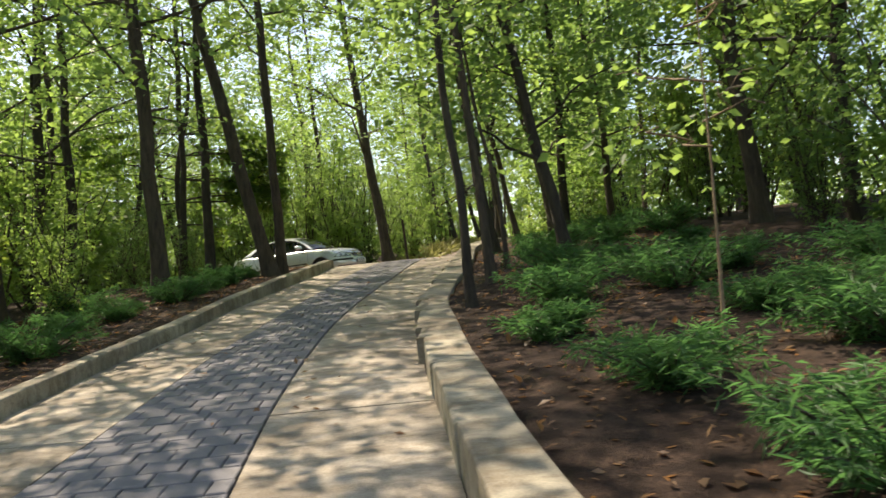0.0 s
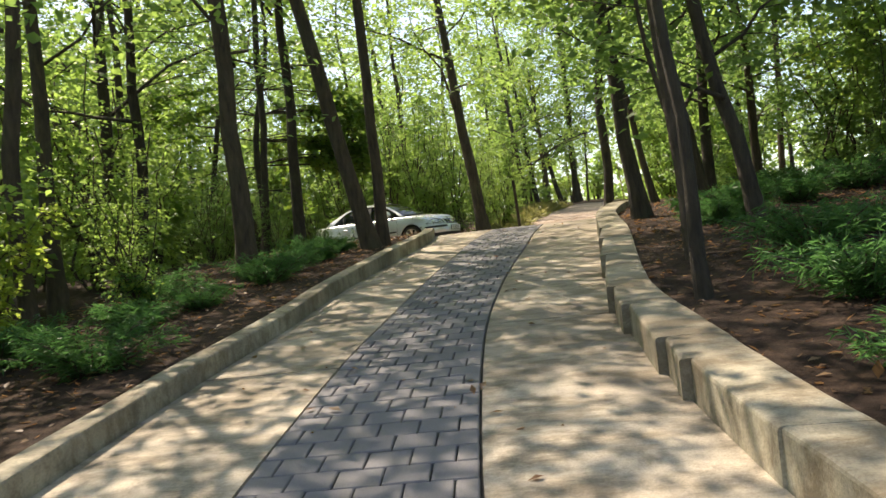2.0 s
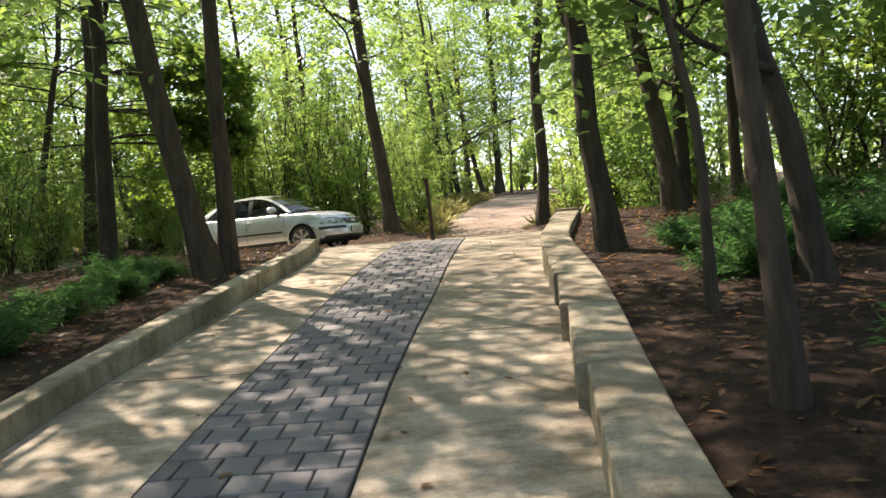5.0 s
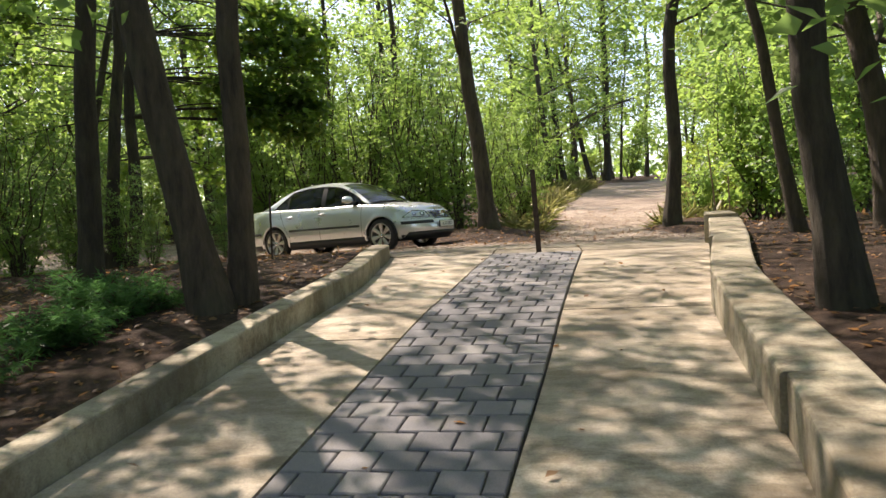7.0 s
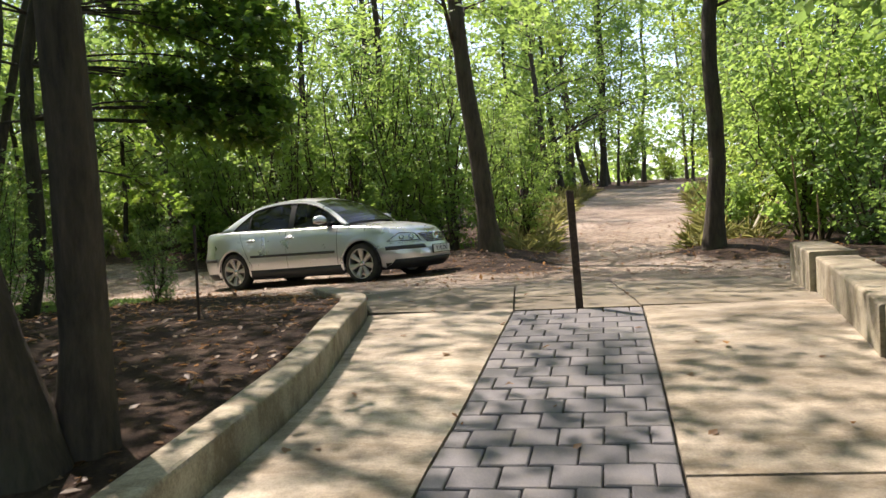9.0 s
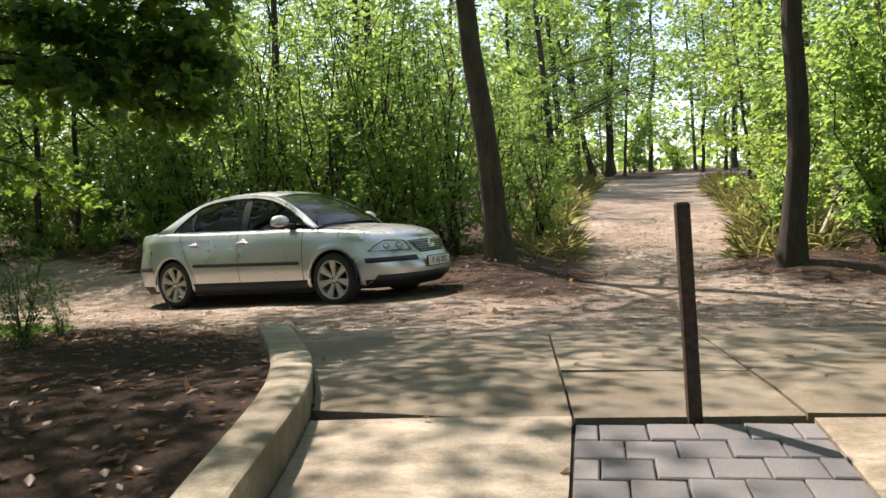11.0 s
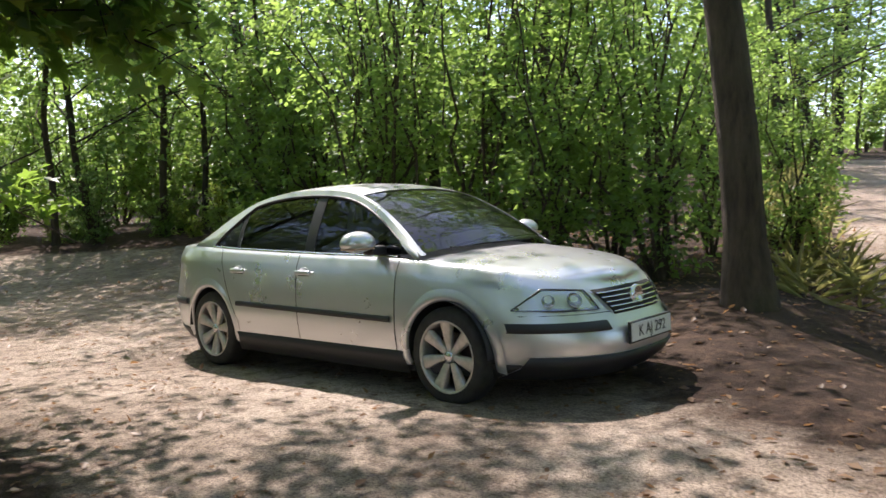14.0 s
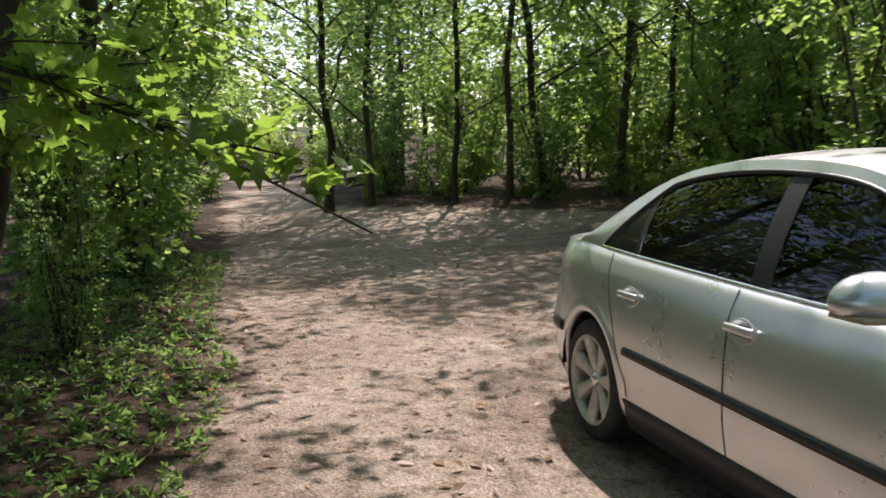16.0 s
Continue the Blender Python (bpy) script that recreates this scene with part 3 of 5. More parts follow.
def maple_leaves(rng, points, dirs, size):
    """Five-lobed leaves, each a fan slightly cupped round its middle."""
    half = [(0.20, -0.07), (0.47, 0.14), (0.30, 0.30), (0.54, 0.64), (0.23, 0.63)]
    shape = [(0.0, 0.0)] + half + [(0.0, 1.05)] + [(-a, b) for a, b in reversed(half)]
    verts, faces = [], []
    for p, d in zip(points, dirs):
        k = size * rng.uniform(0.6, 1.2)
        w = np.cross(d, rng.normal(0, 0.45, 3) + (0, 0, 1.0))
        w /= np.linalg.norm(w)
        n = np.cross(w, d)
        at = len(verts)
        verts.append(p + d * k * 0.4)
        fold = rng.uniform(0.05, 0.3)
        for a, b in shape:
            verts.append(p + w * a * k + d * b * k + n * (fold * abs(a) - 0.22 * max(0, b - 0.4) ** 2 + rng.normal(0, 0.03)) * k)
        m = len(shape)
        faces.extend((at, at + 1 + i, at + 1 + (i + 1) % m) for i in range(m))
    return verts, faces


def maple():
    """A young maple beside the apron, its low boughs reaching out over the track."""
    rng = np.random.default_rng(17)
    root = tagged(new("tree"), "young maple with lobed leaves and low hanging boughs", "tree")
    foot = np.array((-6.9, 22.2, land(-6.9, 22.2)))
    store, tips, dirs = ([], []), [], []
    trunk = [Vector((0.05 * k + 0.10 * math.sin(k * 0.9), 0.04 * k + 0.08 * math.cos(k * 0.7), -0.2 + 0.62 * k)) for k in range(13)]
    add_tube(store, trunk, [0.105 - 0.0065 * k for k in range(13)], sides=11, rough=0.12)
    for j in range(34):
        h = 2.0 + 2.7 * j / 34 + rng.uniform(-0.1, 0.2)
        at = trunk[min(11, int((h + 0.2) / 0.62))]
        az = math.radians(rng.uniform(31, 45) if j % 3 else rng.uniform(20, 110)) if j % 6 else rng.uniform(1.6, 5.2)
        ln = rng.uniform(2.9, 3.7)
        ln = min(ln, 2.75 / max(0.05, math.cos(az)))
        d = Vector((math.cos(az), math.sin(az), 0))
        rise, sag = rng.uniform(0.0, 0.5), rng.uniform(0.35, 1.25) * (0.8 if h < 3.4 else 1.0)
        bough = [at + d * ln * u + Vector((0.07 * math.sin(9 * u + j), 0.07 * math.cos(8 * u + j), rise * math.sin(2.2 * u) - sag * u ** 2.2)) for u in np.linspace(0, 1, 9)]
        def clear(p):
            """Kept out of the way of the track: tips end high or short of it."""
            return p.x < 2.5 and not (p.x > 0.9 and p.z < 1.75) and not (p.x > 1.0 and p.z < 2.5 and p.y > 1.75 + 0.36 * (2.7 - p.x))
        keep = next((k for k, p in enumerate(bough) if not clear(p)), 9)
        if keep > 2:
            add_tube(store, bough[:keep], [0.016 * (1 - 0.9 * u / keep) + 0.002 for u in range(keep)], sides=5)
        for q in range(46):
            u = rng.uniform(0.28, 1.0) ** 0.8
            k = min(7, int(u * 8))
            if k >= keep:
                continue
            s = bough[k].lerp(bough[k + 1], u * 8 - k)
            b = Vector((d.x + rng.normal(0, 0.9), d.y + rng.normal(0, 0.9), rng.normal(-0.15, 0.35))).normalized()
            e = s + b * rng.uniform(0.12, 0.6)
            if e.x > 2.75 or e.z < 1.3 + 0.25 * min(1.0, max(0.0, e.x - 0.9)) or (e.x > 1.0 and e.z < 2.5 and e.y > 2.0 + 0.36 * (2.7 - e.x)):
                continue
            add_tube(store, [s, s.lerp(e, 0.5) + Vector((0, 0, 0.02)), e], [0.005, 0.004, 0.002], sides=4)
            for f in (0.4, 0.6, 0.8, 0.9, 1.0, 1.0):
                if s.lerp(e, f).x > 2.72:
                    continue
                w = np.array(b) * 0.5 + rng.normal(0, 0.6, 3) + (0, 0, -0.35)
                tips.append(np.array(s.lerp(e, f)) + rng.normal(0, 0.035, 3))
                dirs.append(w / np.linalg.norm(w))
    obj("trunk", store[0], store[1], M_BARK, root, smooth=True)
    v, f = maple_leaves(rng, tips, dirs, 0.112)
    obj("crown", v, f, M_MAPLE, root)
    root.matrix_basis = Matrix.Translation(foot)


maple()
sapling = make_tree("thin pale-stemmed sapling in the mulch", 0.03, 2.6, (0.04, 0.0), limbs=5, low=1.2, spread=0.7, sprays=24, per=10, size=0.10, seed=77,
                    bark=M_STAKE, bend=0.05)
stand(sapling, 1.90, 6.45)


def make_shrub(label, r, h, stems=7, sprays=90, per=14, size=0.11, leaf=M_LEAF, seed=1, name="shrub", category="shrub", base=0.15):
    """A bush: several stems from one foot, and leafy twigs with an uneven outline."""
    rng = np.random.default_rng(seed)
    root = tagged(new(name), label, category)
    store = ([], [])
    tips, dirs = [], []
    for j in range(stems):
        az, out, hh = rng.uniform(0, 6.28), r * rng.uniform(0.3, 1.0), h * rng.uniform(0.55, 1.05)
        d = np.array((math.cos(az), math.sin(az), 0))
        pts = [Vector((*(d[:2] * out * (0.08 + 0.92 * u ** 1.4)), -0.1 + (hh + 0.1) * u - 0.12 * u * u * out)) + Vector(rng.normal(0, 0.035 * h, 3) * (u > 0)) for u in np.linspace(0, 1, 6)]
        add_tube(store, pts, [0.022 * (1 - 0.8 * u) + 0.004 for u in np.linspace(0, 1, 6)], sides=5)
        for _ in range(sprays // stems):
            u = rng.uniform(base, 1.05)
            k = min(int(u * 5), 4)
            q = np.array(pts[k].lerp(pts[k + 1], min(1.1, u * 5 - k)))
            w = d * rng.uniform(0.2, 1) + rng.normal(0, 0.6, 3) * (1, 1, 0.5)
            w /= np.linalg.norm(w)
            tips.append(q + w * rng.uniform(0, 0.45) * r * 0.7)
            dirs.append(w)
    obj("stem", store[0], store[1], M_BARK2, root, smooth=True, kind="stuff")
    leaf_part("foliage", leaves_mesh("foliage", rng, tips, dirs, per, size, 0.42), leaf, root)
    return root


def make_juniper(label, r, h, seed):
    """A spreading juniper: arching feathery fronds of fine needles."""
    rng = np.random.default_rng(seed)
    root = tagged(new("juniper"), label, "shrub", "junipers in the mulch beds")
    store = ([], [])
    tips, dirs = [], []
    for j in range(34):
        az = rng.uniform(0, 6.28)
        out, hh = r * rng.uniform(0.35, 1.0), h * rng.uniform(0.45, 1.1)
        d = Vector((math.cos(az), math.sin(az), 0))
        pts = [d * out * u + Vector((0, 0, -0.04 + hh * math.sin(min(u * 1.25, 1.2)) * 0.95)) for u in np.linspace(0, 1, 6)]
        add_tube(store, pts, [0.012 * (1 - 0.8 * u) + 0.002 for u in np.linspace(0, 1, 6)], sides=4)
        for u in np.linspace(0.25, 1.0, 9):
            k = min(int(u * 5), 4)
            q = pts[k].lerp(pts[k + 1], u * 5 - k)
            w = np.array((pts[k + 1] - pts[k]).normalized()) + rng.normal(0, 0.25, 3)
            tips.append(np.array(q) + rng.normal(0, 0.025, 3))
            dirs.append(w / np.linalg.norm(w))
    obj("stem", store[0], store[1], M_BARK2, root, kind="stuff")
    leaf_part("fronds", leaves_mesh("fronds", rng, tips, dirs, 13, 0.092, 0.15, 0.0, 0.5, 0.10), M_JUNIPER, root)
    return root


JUN = [make_juniper("spreading green juniper with feathery fronds in the mulch", 0.62, 0.42, 31),
       make_juniper("spreading green juniper with feathery fronds in the mulch", 0.80, 0.50, 32),
       make_juniper("low spreading juniper with feathery fronds", 0.55, 0.34, 33)]
JUN_AT = [(1.25, 5.5), (1.62, 3.95), (0.85, 7.25), (2.75, 5.9), (2.35, 8.9), (1.65, 13.9), (2.5, 7.3), (3.1, 7.1), (1.75, 15.3), (2.0, 14.4), (3.4, 17.1), (2.7, 16.4),
          (1.2, 8.8), (1.55, 10.5), (2.4, 11.4), (3.2, 9.8), (2.2, 2.7), (3.6, 12.6), (3.0, 14.9), (4.2, 15.8), (-3.95, 15.75), (-4.2, 14.7), (-4.0, 13.4), (-4.75, 11.3), (-4.4, 12.1), (-4.1, 9.2), (-4.9, 8.3),
          (-4.3, 6.9), (-5.3, 9.9), (-3.95, 16.6), (-4.35, 16.9), (-5.4, 13.2), (4.3, 18.3), (3.9, 4.9), (4.1, 8.3), (-4.4, 5.0), (-5.2, 6.0)]
used = set()
rng0 = random.Random(4)
for k, (x, y) in enumerate(JUN_AT):
    kind = k % 3
    s = rng0.uniform(0.8, 1.2)
    m = pose(x, y, land(x, y) - 0.02, 0, 0, rng0.uniform(0, 360)) @ Matrix.Diagonal((s, s, s, 1))
    if kind not in used:
        used.add(kind)
        JUN[kind].matrix_basis = m
    else:
        copy_thing(JUN[kind], m)

# dark and yellow-green leaf copies put shade and sun into the bushes' colour
SHRUBS = [make_shrub("leafy green bush of the forest edge", 1.1, 2.4, 9, 150, 14, 0.125, M_LEAF, 51),
          make_shrub("tall dense green thicket bush", 1.5, 4.2, 12, 260, 14, 0.14, M_LEAF, 52),
          make_shrub("dark leafy bush in the shade", 1.2, 3.0, 9, 170, 14, 0.13, M_LEAF2, 53),
          make_shrub("yellow-green bush in the sun", 1.0, 2.2, 8, 140, 14, 0.12, M_LEAF3, 54),
          make_shrub("tall slender young trees with light leaves", 1.6, 6.0, 9, 260, 14, 0.15, M_LEAF, 55),
          make_shrub("dense fine-leaved bush behind the track", 1.3, 3.4, 12, 215, 18, 0.088, M_LEAF, 56),
          make_shrub("tall fine-leaved thicket with thin stems", 1.5, 5.4, 13, 290, 18, 0.095, M_LEAF, 57),
          make_shrub("dark fine-leaved bush in the shade", 1.4, 4.4, 12, 260, 18, 0.095, M_LEAF2, 58)]
WOOD = [make_tree("woodland tree with a dark trunk and a loose crown", 0.26, 11.5, (0.03, 0.02), 13, 1.8, 3.4, 250, 14, 0.19, M_LEAF, M_BARK, 91),
        make_tree("slim woodland tree with a dark trunk", 0.19, 10.5, (-0.03, 0.03), 12, 1.6, 2.8, 205, 14, 0.18, M_LEAF2, M_BARK2, 92),
        make_tree("stout woodland tree with a dark trunk", 0.36, 13.0, (0.0, -0.03), 14, 2.4, 4.0, 275, 14, 0.20, M_LEAF, M_BARK, 93),
        make_tree("slim woodland tree with yellowing leaves", 0.17, 9.0, (-0.05, 0.0), 11, 1.5, 2.5, 220, 14, 0.17, M_LEAF3, M_BARK2, 94)]
placed = {}


def put(kinds, k, x, y, turn, s, group):
    m = pose(x, y, land(x, y) - 0.03, 0, 0, turn) @ Matrix.Diagonal((s, s, s, 1))
    src = kinds[k]
    if (src.name) not in placed:
        placed[src.name] = True
        src.matrix_basis = m
        return tagged(src, group=group)
    return copy_thing(src, m)


def corridor(x, y, margin):
    """True where nothing may grow: the drive and its beds, the track, the car's stand."""
    if y < 23.5 and -4.9 - margin < x < 4.4 + margin:
        return True
    return road_depth(x, y) > -margin


# edge of the wood, seen close
EDGE = [(-2.6, 30.9, 3, 1.1), (-3.9, 30.9, 3, 0.9), (-5.1, 31.7, 3, 1.2), (-6.9, 32.6, 3, 1.2), (-8.4, 33.9, 0, 1.0), (-3.3, 32.4, 4, 1.0), (-1.0, 32.4, 3, 0.7), (-1.6, 34.3, 4, 0.6),
        (-5.6, 34.0, 4, 0.9), (-10.2, 35.4, 2, 1.0), (-7.9, 36.2, 4, 1.0), (-10.5, 38.0, 1, 1.0), (-12.7, 38.9, 2, 0.9), (-14.8, 38.6, 0, 1.0), (-17.0, 37.6, 2, 1.0), (-19.0, 36.9, 0, 0.9),
        (-21.4, 36.4, 2, 1.0), (-23.6, 37.2, 1, 0.9), (3.4, 31.6, 0, 0.8), (4.3, 29.6, 1, 0.95), (4.4, 33.4, 3, 0.9), (5.6, 30.9, 4, 1.0), (5.0, 36.6, 3, 0.9), (6.6, 28.6, 1, 1.0),
        (4.9, 27.8, 2, 0.9), (-8.3, 23.7, 0, 0.75), (-9.6, 25.3, 0, 0.9), (-6.7, 22.7, 0, 0.65), (-11.6, 25.7, 1, 0.85), (-8.4, 21.9, 2, 0.9), (-10.3, 23.3, 1, 0.9), (-13.9, 27.1, 2, 1.0),
        (-17.3, 28.4, 1, 0.9), (-20.7, 29.8, 2, 1.0), (-25.2, 31.6, 1, 0.9), (-6.0, 20.6, 2, 0.6), (-29.0, 34.2, 0, 1.1), (-31.5, 39.9, 0, 1.0), (-27.5, 38.9, 2, 1.0), (-40.5, 46.2, 3, 1.3), (-5.5, 22.7, 2, 0.42), (-44, 44.5, 3, 1.3), (-52, 46, 1, 1.4), (-50, 40, 1, 1.4), (-5.9, 23.9, 0, 0.3), (-8.0, 23.0, 1, 0.9), (-9.9, 24.3, 1, 1.0), (-7.4, 20.4, 1, 0.9), (-9.2, 21.0, 4, 1.0), (-12.6, 26.0, 4, 1.1), (-15.4, 27.4, 1, 1.1), (-19.0, 28.7, 4, 1.2), (-23.0, 30.6, 1, 1.2), (-4.4, 32.2, 4, 1.1), (-2.0, 32.8, 4, 0.7), (-6.4, 31.6, 4, 1.0), (-7.6, 34.6, 4, 1.2), (-9.6, 34.4, 1, 1.1), (5.2, 32.0, 1, 1.1), (7.0, 33.5, 4, 1.2), (-9.0, 16.5, 4, 1.0), (-7.6, 18.0, 0, 1.1), (-7.2, 12.2, 0, 1.1), (-8.4, 14.0, 1, 0.9), (-6.4, 10.0, 0, 1.0), (5.9, 17.4, 1, 0.9), (6.3, 11.6, 2, 1.0), (5.3, 9.4, 0, 0.9), (6.2, 6.8, 2, 1.0), (5.6, 19.8, 2, 1.0), (4.0, 24.3, 0, 0.6), (4.0, 71.0, 3, 1.5), (7.0, 75.0, 1, 1.3), (10.5, 78.0, 3, 1.5), (0.8, 66.0, 1, 1.2), (-1.5, 60.0, 3, 1.4), (11.0, 57.0, 3, 1.4), (9.2, 49.0, 3, 1.2), (7.3, 42.0, 3, 1.1), (-13.6, 39.8, 1, 1.0), (-16.0, 39.4, 1, 1.0), (-18.4, 38.8, 4, 1.0), (-20.4, 38.4, 1, 1.0), (-22.4, 39.2, 1, 1.1), (-11.6, 39.6, 4, 1.0), (-9.0, 38.4, 1, 1.0), (-15.2, 41.4, 1, 1.1), (-18.8, 41.2, 1, 1.1), (-6.8, 37.6, 1, 1.0), (-4.2, 37.0, 1, 1.0)]
EDGE = [(x, y, {0: 5, 1: 6, 2: 7, 3: 5, 4: 6}[kind] if -9 < x < -0.5 and 29 < y < 35.5 else kind, sc) for x, y, kind, sc in EDGE]
# bushes left of the track take dark leaves, shade put into their colour
EDGE = [(x, y, 7 if -11 < x < -5.4 and 20 < y < 26 else kind, sc * (0.75 if -11 < x < -5.4 and 20 < y < 26 and kind == 0 else 1.0)) for x, y, kind, sc in EDGE]
EDGE += [(5.6, 12.6, 7, 1.0), (6.6, 15.0, 6, 1.1), (5.3, 17.0, 7, 1.0), (7.2, 18.6, 6, 1.2), (6.2, 22.0, 7, 1.1), (8.0, 10.0, 6, 1.2), (7.0, 7.2, 7, 1.1), (6.8, 4.4, 6, 1.0), (9.4, 13.4, 1, 1.4), (9.0, 20.5, 1, 1.4),
         (-5.7, 10.3, 3, 0.7), (-6.3, 8.0, 3, 0.85), (-5.5, 12.8, 5, 0.5), (-7.0, 9.0, 5, 1.0), (-8.4, 11.4, 6, 1.0), (-9.8, 14.8, 6, 1.1), (-11.2, 18.2, 6, 1.1), (-7.4, 15.6, 5, 1.0), (-10.6, 11.0, 4, 1.1), (-6.9, 6.4, 5, 1.1), (-12.6, 21.0, 4, 1.1), (-9.4, 19.6, 5, 1.2),
         (-4.4, 43.0, 4, 1.2), (-2.2, 48.0, 1, 1.3), (6.4, 39.4, 4, 1.1), (7.6, 45.2, 1, 1.3), (10.2, 53.0, 4, 1.5), (-0.8, 56.5, 4, 1.5)]
EDGE += [(-10.0 - 1.05 * k, 36.9 + 0.5 * math.sin(k * 2.1) - 0.06 * k, (0, 2, 0, 3)[k % 4], 0.5 + 0.12 * math.sin(k * 1.7)) for k in range(12)]
for k, (x, y, kind, s) in enumerate(EDGE):
    put(SHRUBS, kind, x, y, k * 77.0, s, "bushes of the forest edge")

for k, (x, y, kind) in enumerate([(-10.4, 22.6, 0), (-13.2, 24.6, 1), (-16.8, 26.6, 0), (-21.3, 28.6, 2), (-26.5, 31.5, 0), (-32.5, 34.6, 1), (-30.0, 42.5, 2), (-25.0, 40.3, 1), (-42.0, 48.0, 0), (-54.0, 44.5, 2), (2.4, 70.0, 0), (5.4, 73.5, 2), (8.6, 77.0, 0), (12.5, 80.0, 1), (-0.6, 65.0, 2), (16.0, 82.0, 2), (8.8, 45.0, 1), (7.2, 38.5, 0), (11.8, 60.5, 2), (-1.6, 53.0, 0), (-40.0, 46.5, 0), (-38.5, 37.0, 1), (-33.5, 43.4, 2), (-46.0, 38.6, 0), (-45.5, 47.5, 2), (-51.0, 47.5, 1), (-24.0, 38.6, 1), (-28.0, 40.2, 0), (6.8, 34.6, 1), (8.2, 50.5, 3), (7.0, 30.8, 0), (4.6, 68.5, 2), (-4.6, 57.0, 2), (6.4, 25.6, 1), (8.4, 22.8, 0)]):
    put(WOOD, kind, x, y, k * 61.0, 1.5 if y > 58 else 1.05, "trees of the wood")
rw = random.Random(21)
spots = [(t[0], t[1]) for t in NEAR] + [(-3.2, 16.5)]
count = 0
while count < 64:
    x, y = rw.uniform(-40, 26), rw.uniform(2, 80)
    near_view = abs(x + 1) < 24 and y < 50
    if not near_view and rw.random() < 0.45:
        continue
    if corridor(x, y, 0.9) or min(math.hypot(x - a, y - b) for a, b in spots) < 2.3:
        continue
    if (y < 4 and abs(x) < 9) or (-15 < x < 0 and 9 < y < 26) or (-5 < x < 8 and 33 < y < 58):
        continue
    spots.append((x, y))
    put(WOOD, rw.choice((0, 0, 1, 1, 2, 3)), x, y, rw.uniform(0, 360), rw.uniform(0.85, 1.2), "trees of the wood")
    count += 1
count = 0
while count < 48:
    x, y = rw.uniform(-36, 26), rw.uniform(3, 72)
    if corridor(x, y, 1.0) or (y < 22 and -6.0 < x < 5.2):
        continue
    put(SHRUBS, rw.choice((0, 1, 2, 2, 1, 3, 4)), x, y, rw.uniform(0, 360), rw.uniform(0.75, 1.15), "undergrowth of the wood")
    count += 1


def far_woods():
    """The wood further off, all round: loose banks of leaves with gaps."""
    rng = np.random.default_rng(8)
    n = 7500
    az = rng.uniform(0, 2 * math.pi, n)
    rad = rng.uniform(62, 105, n)
    x, y = -2 + rad * np.cos(az), 25 + rad * np.sin(az)
    keep = np.array([road_depth(a, b) < -1.5 for a, b in zip(x, y)])
    x, y = x[keep], y[keep]
    n = len(x)
    z = np.array([land(a, b) for a, b in zip(x, y)]) + np.where(rng.random(n) < 0.5, rng.uniform(0.2, 6, n), np.abs(rng.normal(0, 13.0, n)))
    d = rng.normal(0, 1, (n, 3)) * (1, 1, 0.4)
    d /= np.linalg.norm(d, axis=1, keepdims=True)
    me = leaves_mesh("far_woods", rng, np.stack([x, y, z], 1), d, 10, 0.9, 3.4)
    me.materials.append(M_LEAF)
    tagged(new("far_woods", me), "distant green wood closing the view", "woods", kind="stuff")


far_woods()


# ---- litter, grass ----
def litter():
    rng = np.random.default_rng(3)
    c, d = [], []
    while len(c) < 17000:
        if rng.random() < 0.6:
            x, y = rng.uniform(-6.5, 4.5), rng.uniform(1.0, 24.0)
            lx, rx = lerp_table(LW, y), lerp_table(RW, y)
            on_drive = lx - 0.2 < x < rx + 0.33
            if on_drive and (rng.random() > 0.03 or y < 5):
                continue
            z = ramp_z(y) + 0.01 if on_drive else land(x, y) + 0.012
            if on_drive and (x < lx + 0.06 or x > rx - 0.12):
                continue
        else:
            x, y = rng.uniform(-14, 4), rng.uniform(22.5, 36)
            if x > -3.6 and y < 23.4:
                continue
            r = road_depth(x, y)
            if r > 0.4 and rng.random() > 0.45:
                continue
            z = land(x, y) + 0.012
        c.append((x, y, z))
        w = rng.normal(0, 1, 3) * (1, 1, 0.1)
        d.append(w / np.linalg.norm(w))
    me = leaves_mesh("leaf_litter", rng, c, d, 1, 0.075, 0.02, 0, 3.0, 0.55)
    me.materials.append(M_LITTER)
    tagged(new("leaf_litter", me), "dry fallen leaves and wood chips on the mulch", "leaf litter", kind="stuff")


litter()


def grass(name, label, material, n, where, size, slim=0.10):
    rng = np.random.default_rng(n)
    c, d = [], []
    tries = 0
    while len(c) < n and tries < n * 40:
        tries += 1
        p = where(rng)
        if p is None:
            continue
        c.append((p[0], p[1], land(*p) + 0.02))
        w = rng.normal(0, 0.35, 3) + (0, 0, 1.2)
        d.append(w / np.linalg.norm(w))
    me = leaves_mesh(name, rng, c, d, 6, size, size * 0.5, 0.0, 0.1, slim)
    me.materials.append(material)
    tagged(new(name, me), label, "grass", kind="stuff")


def lane_edge(rng):
    x, y = rng.uniform(-1.3, 9), rng.uniform(29.5, 60)
    r = road_depth(x, y)
    return (x, y) if -1.6 < r < -0.1 else None


def bank(rng):
    x, y = rng.uniform(-16, -5.2), rng.uniform(22.5, 30)
    r = road_depth(x, y)
    return (x, y) if -1.9 < r < 0.05 and x < -6.2 else None


grass("dry_grass", "tall dry pale grass along the sunlit lane", M_GRASS, 1500, lane_edge, 0.55, 0.05)
grass("green_weeds", "low green weeds and grass at the edge of the track", M_LEAF2, 2600, bank, 0.055, 0.4)


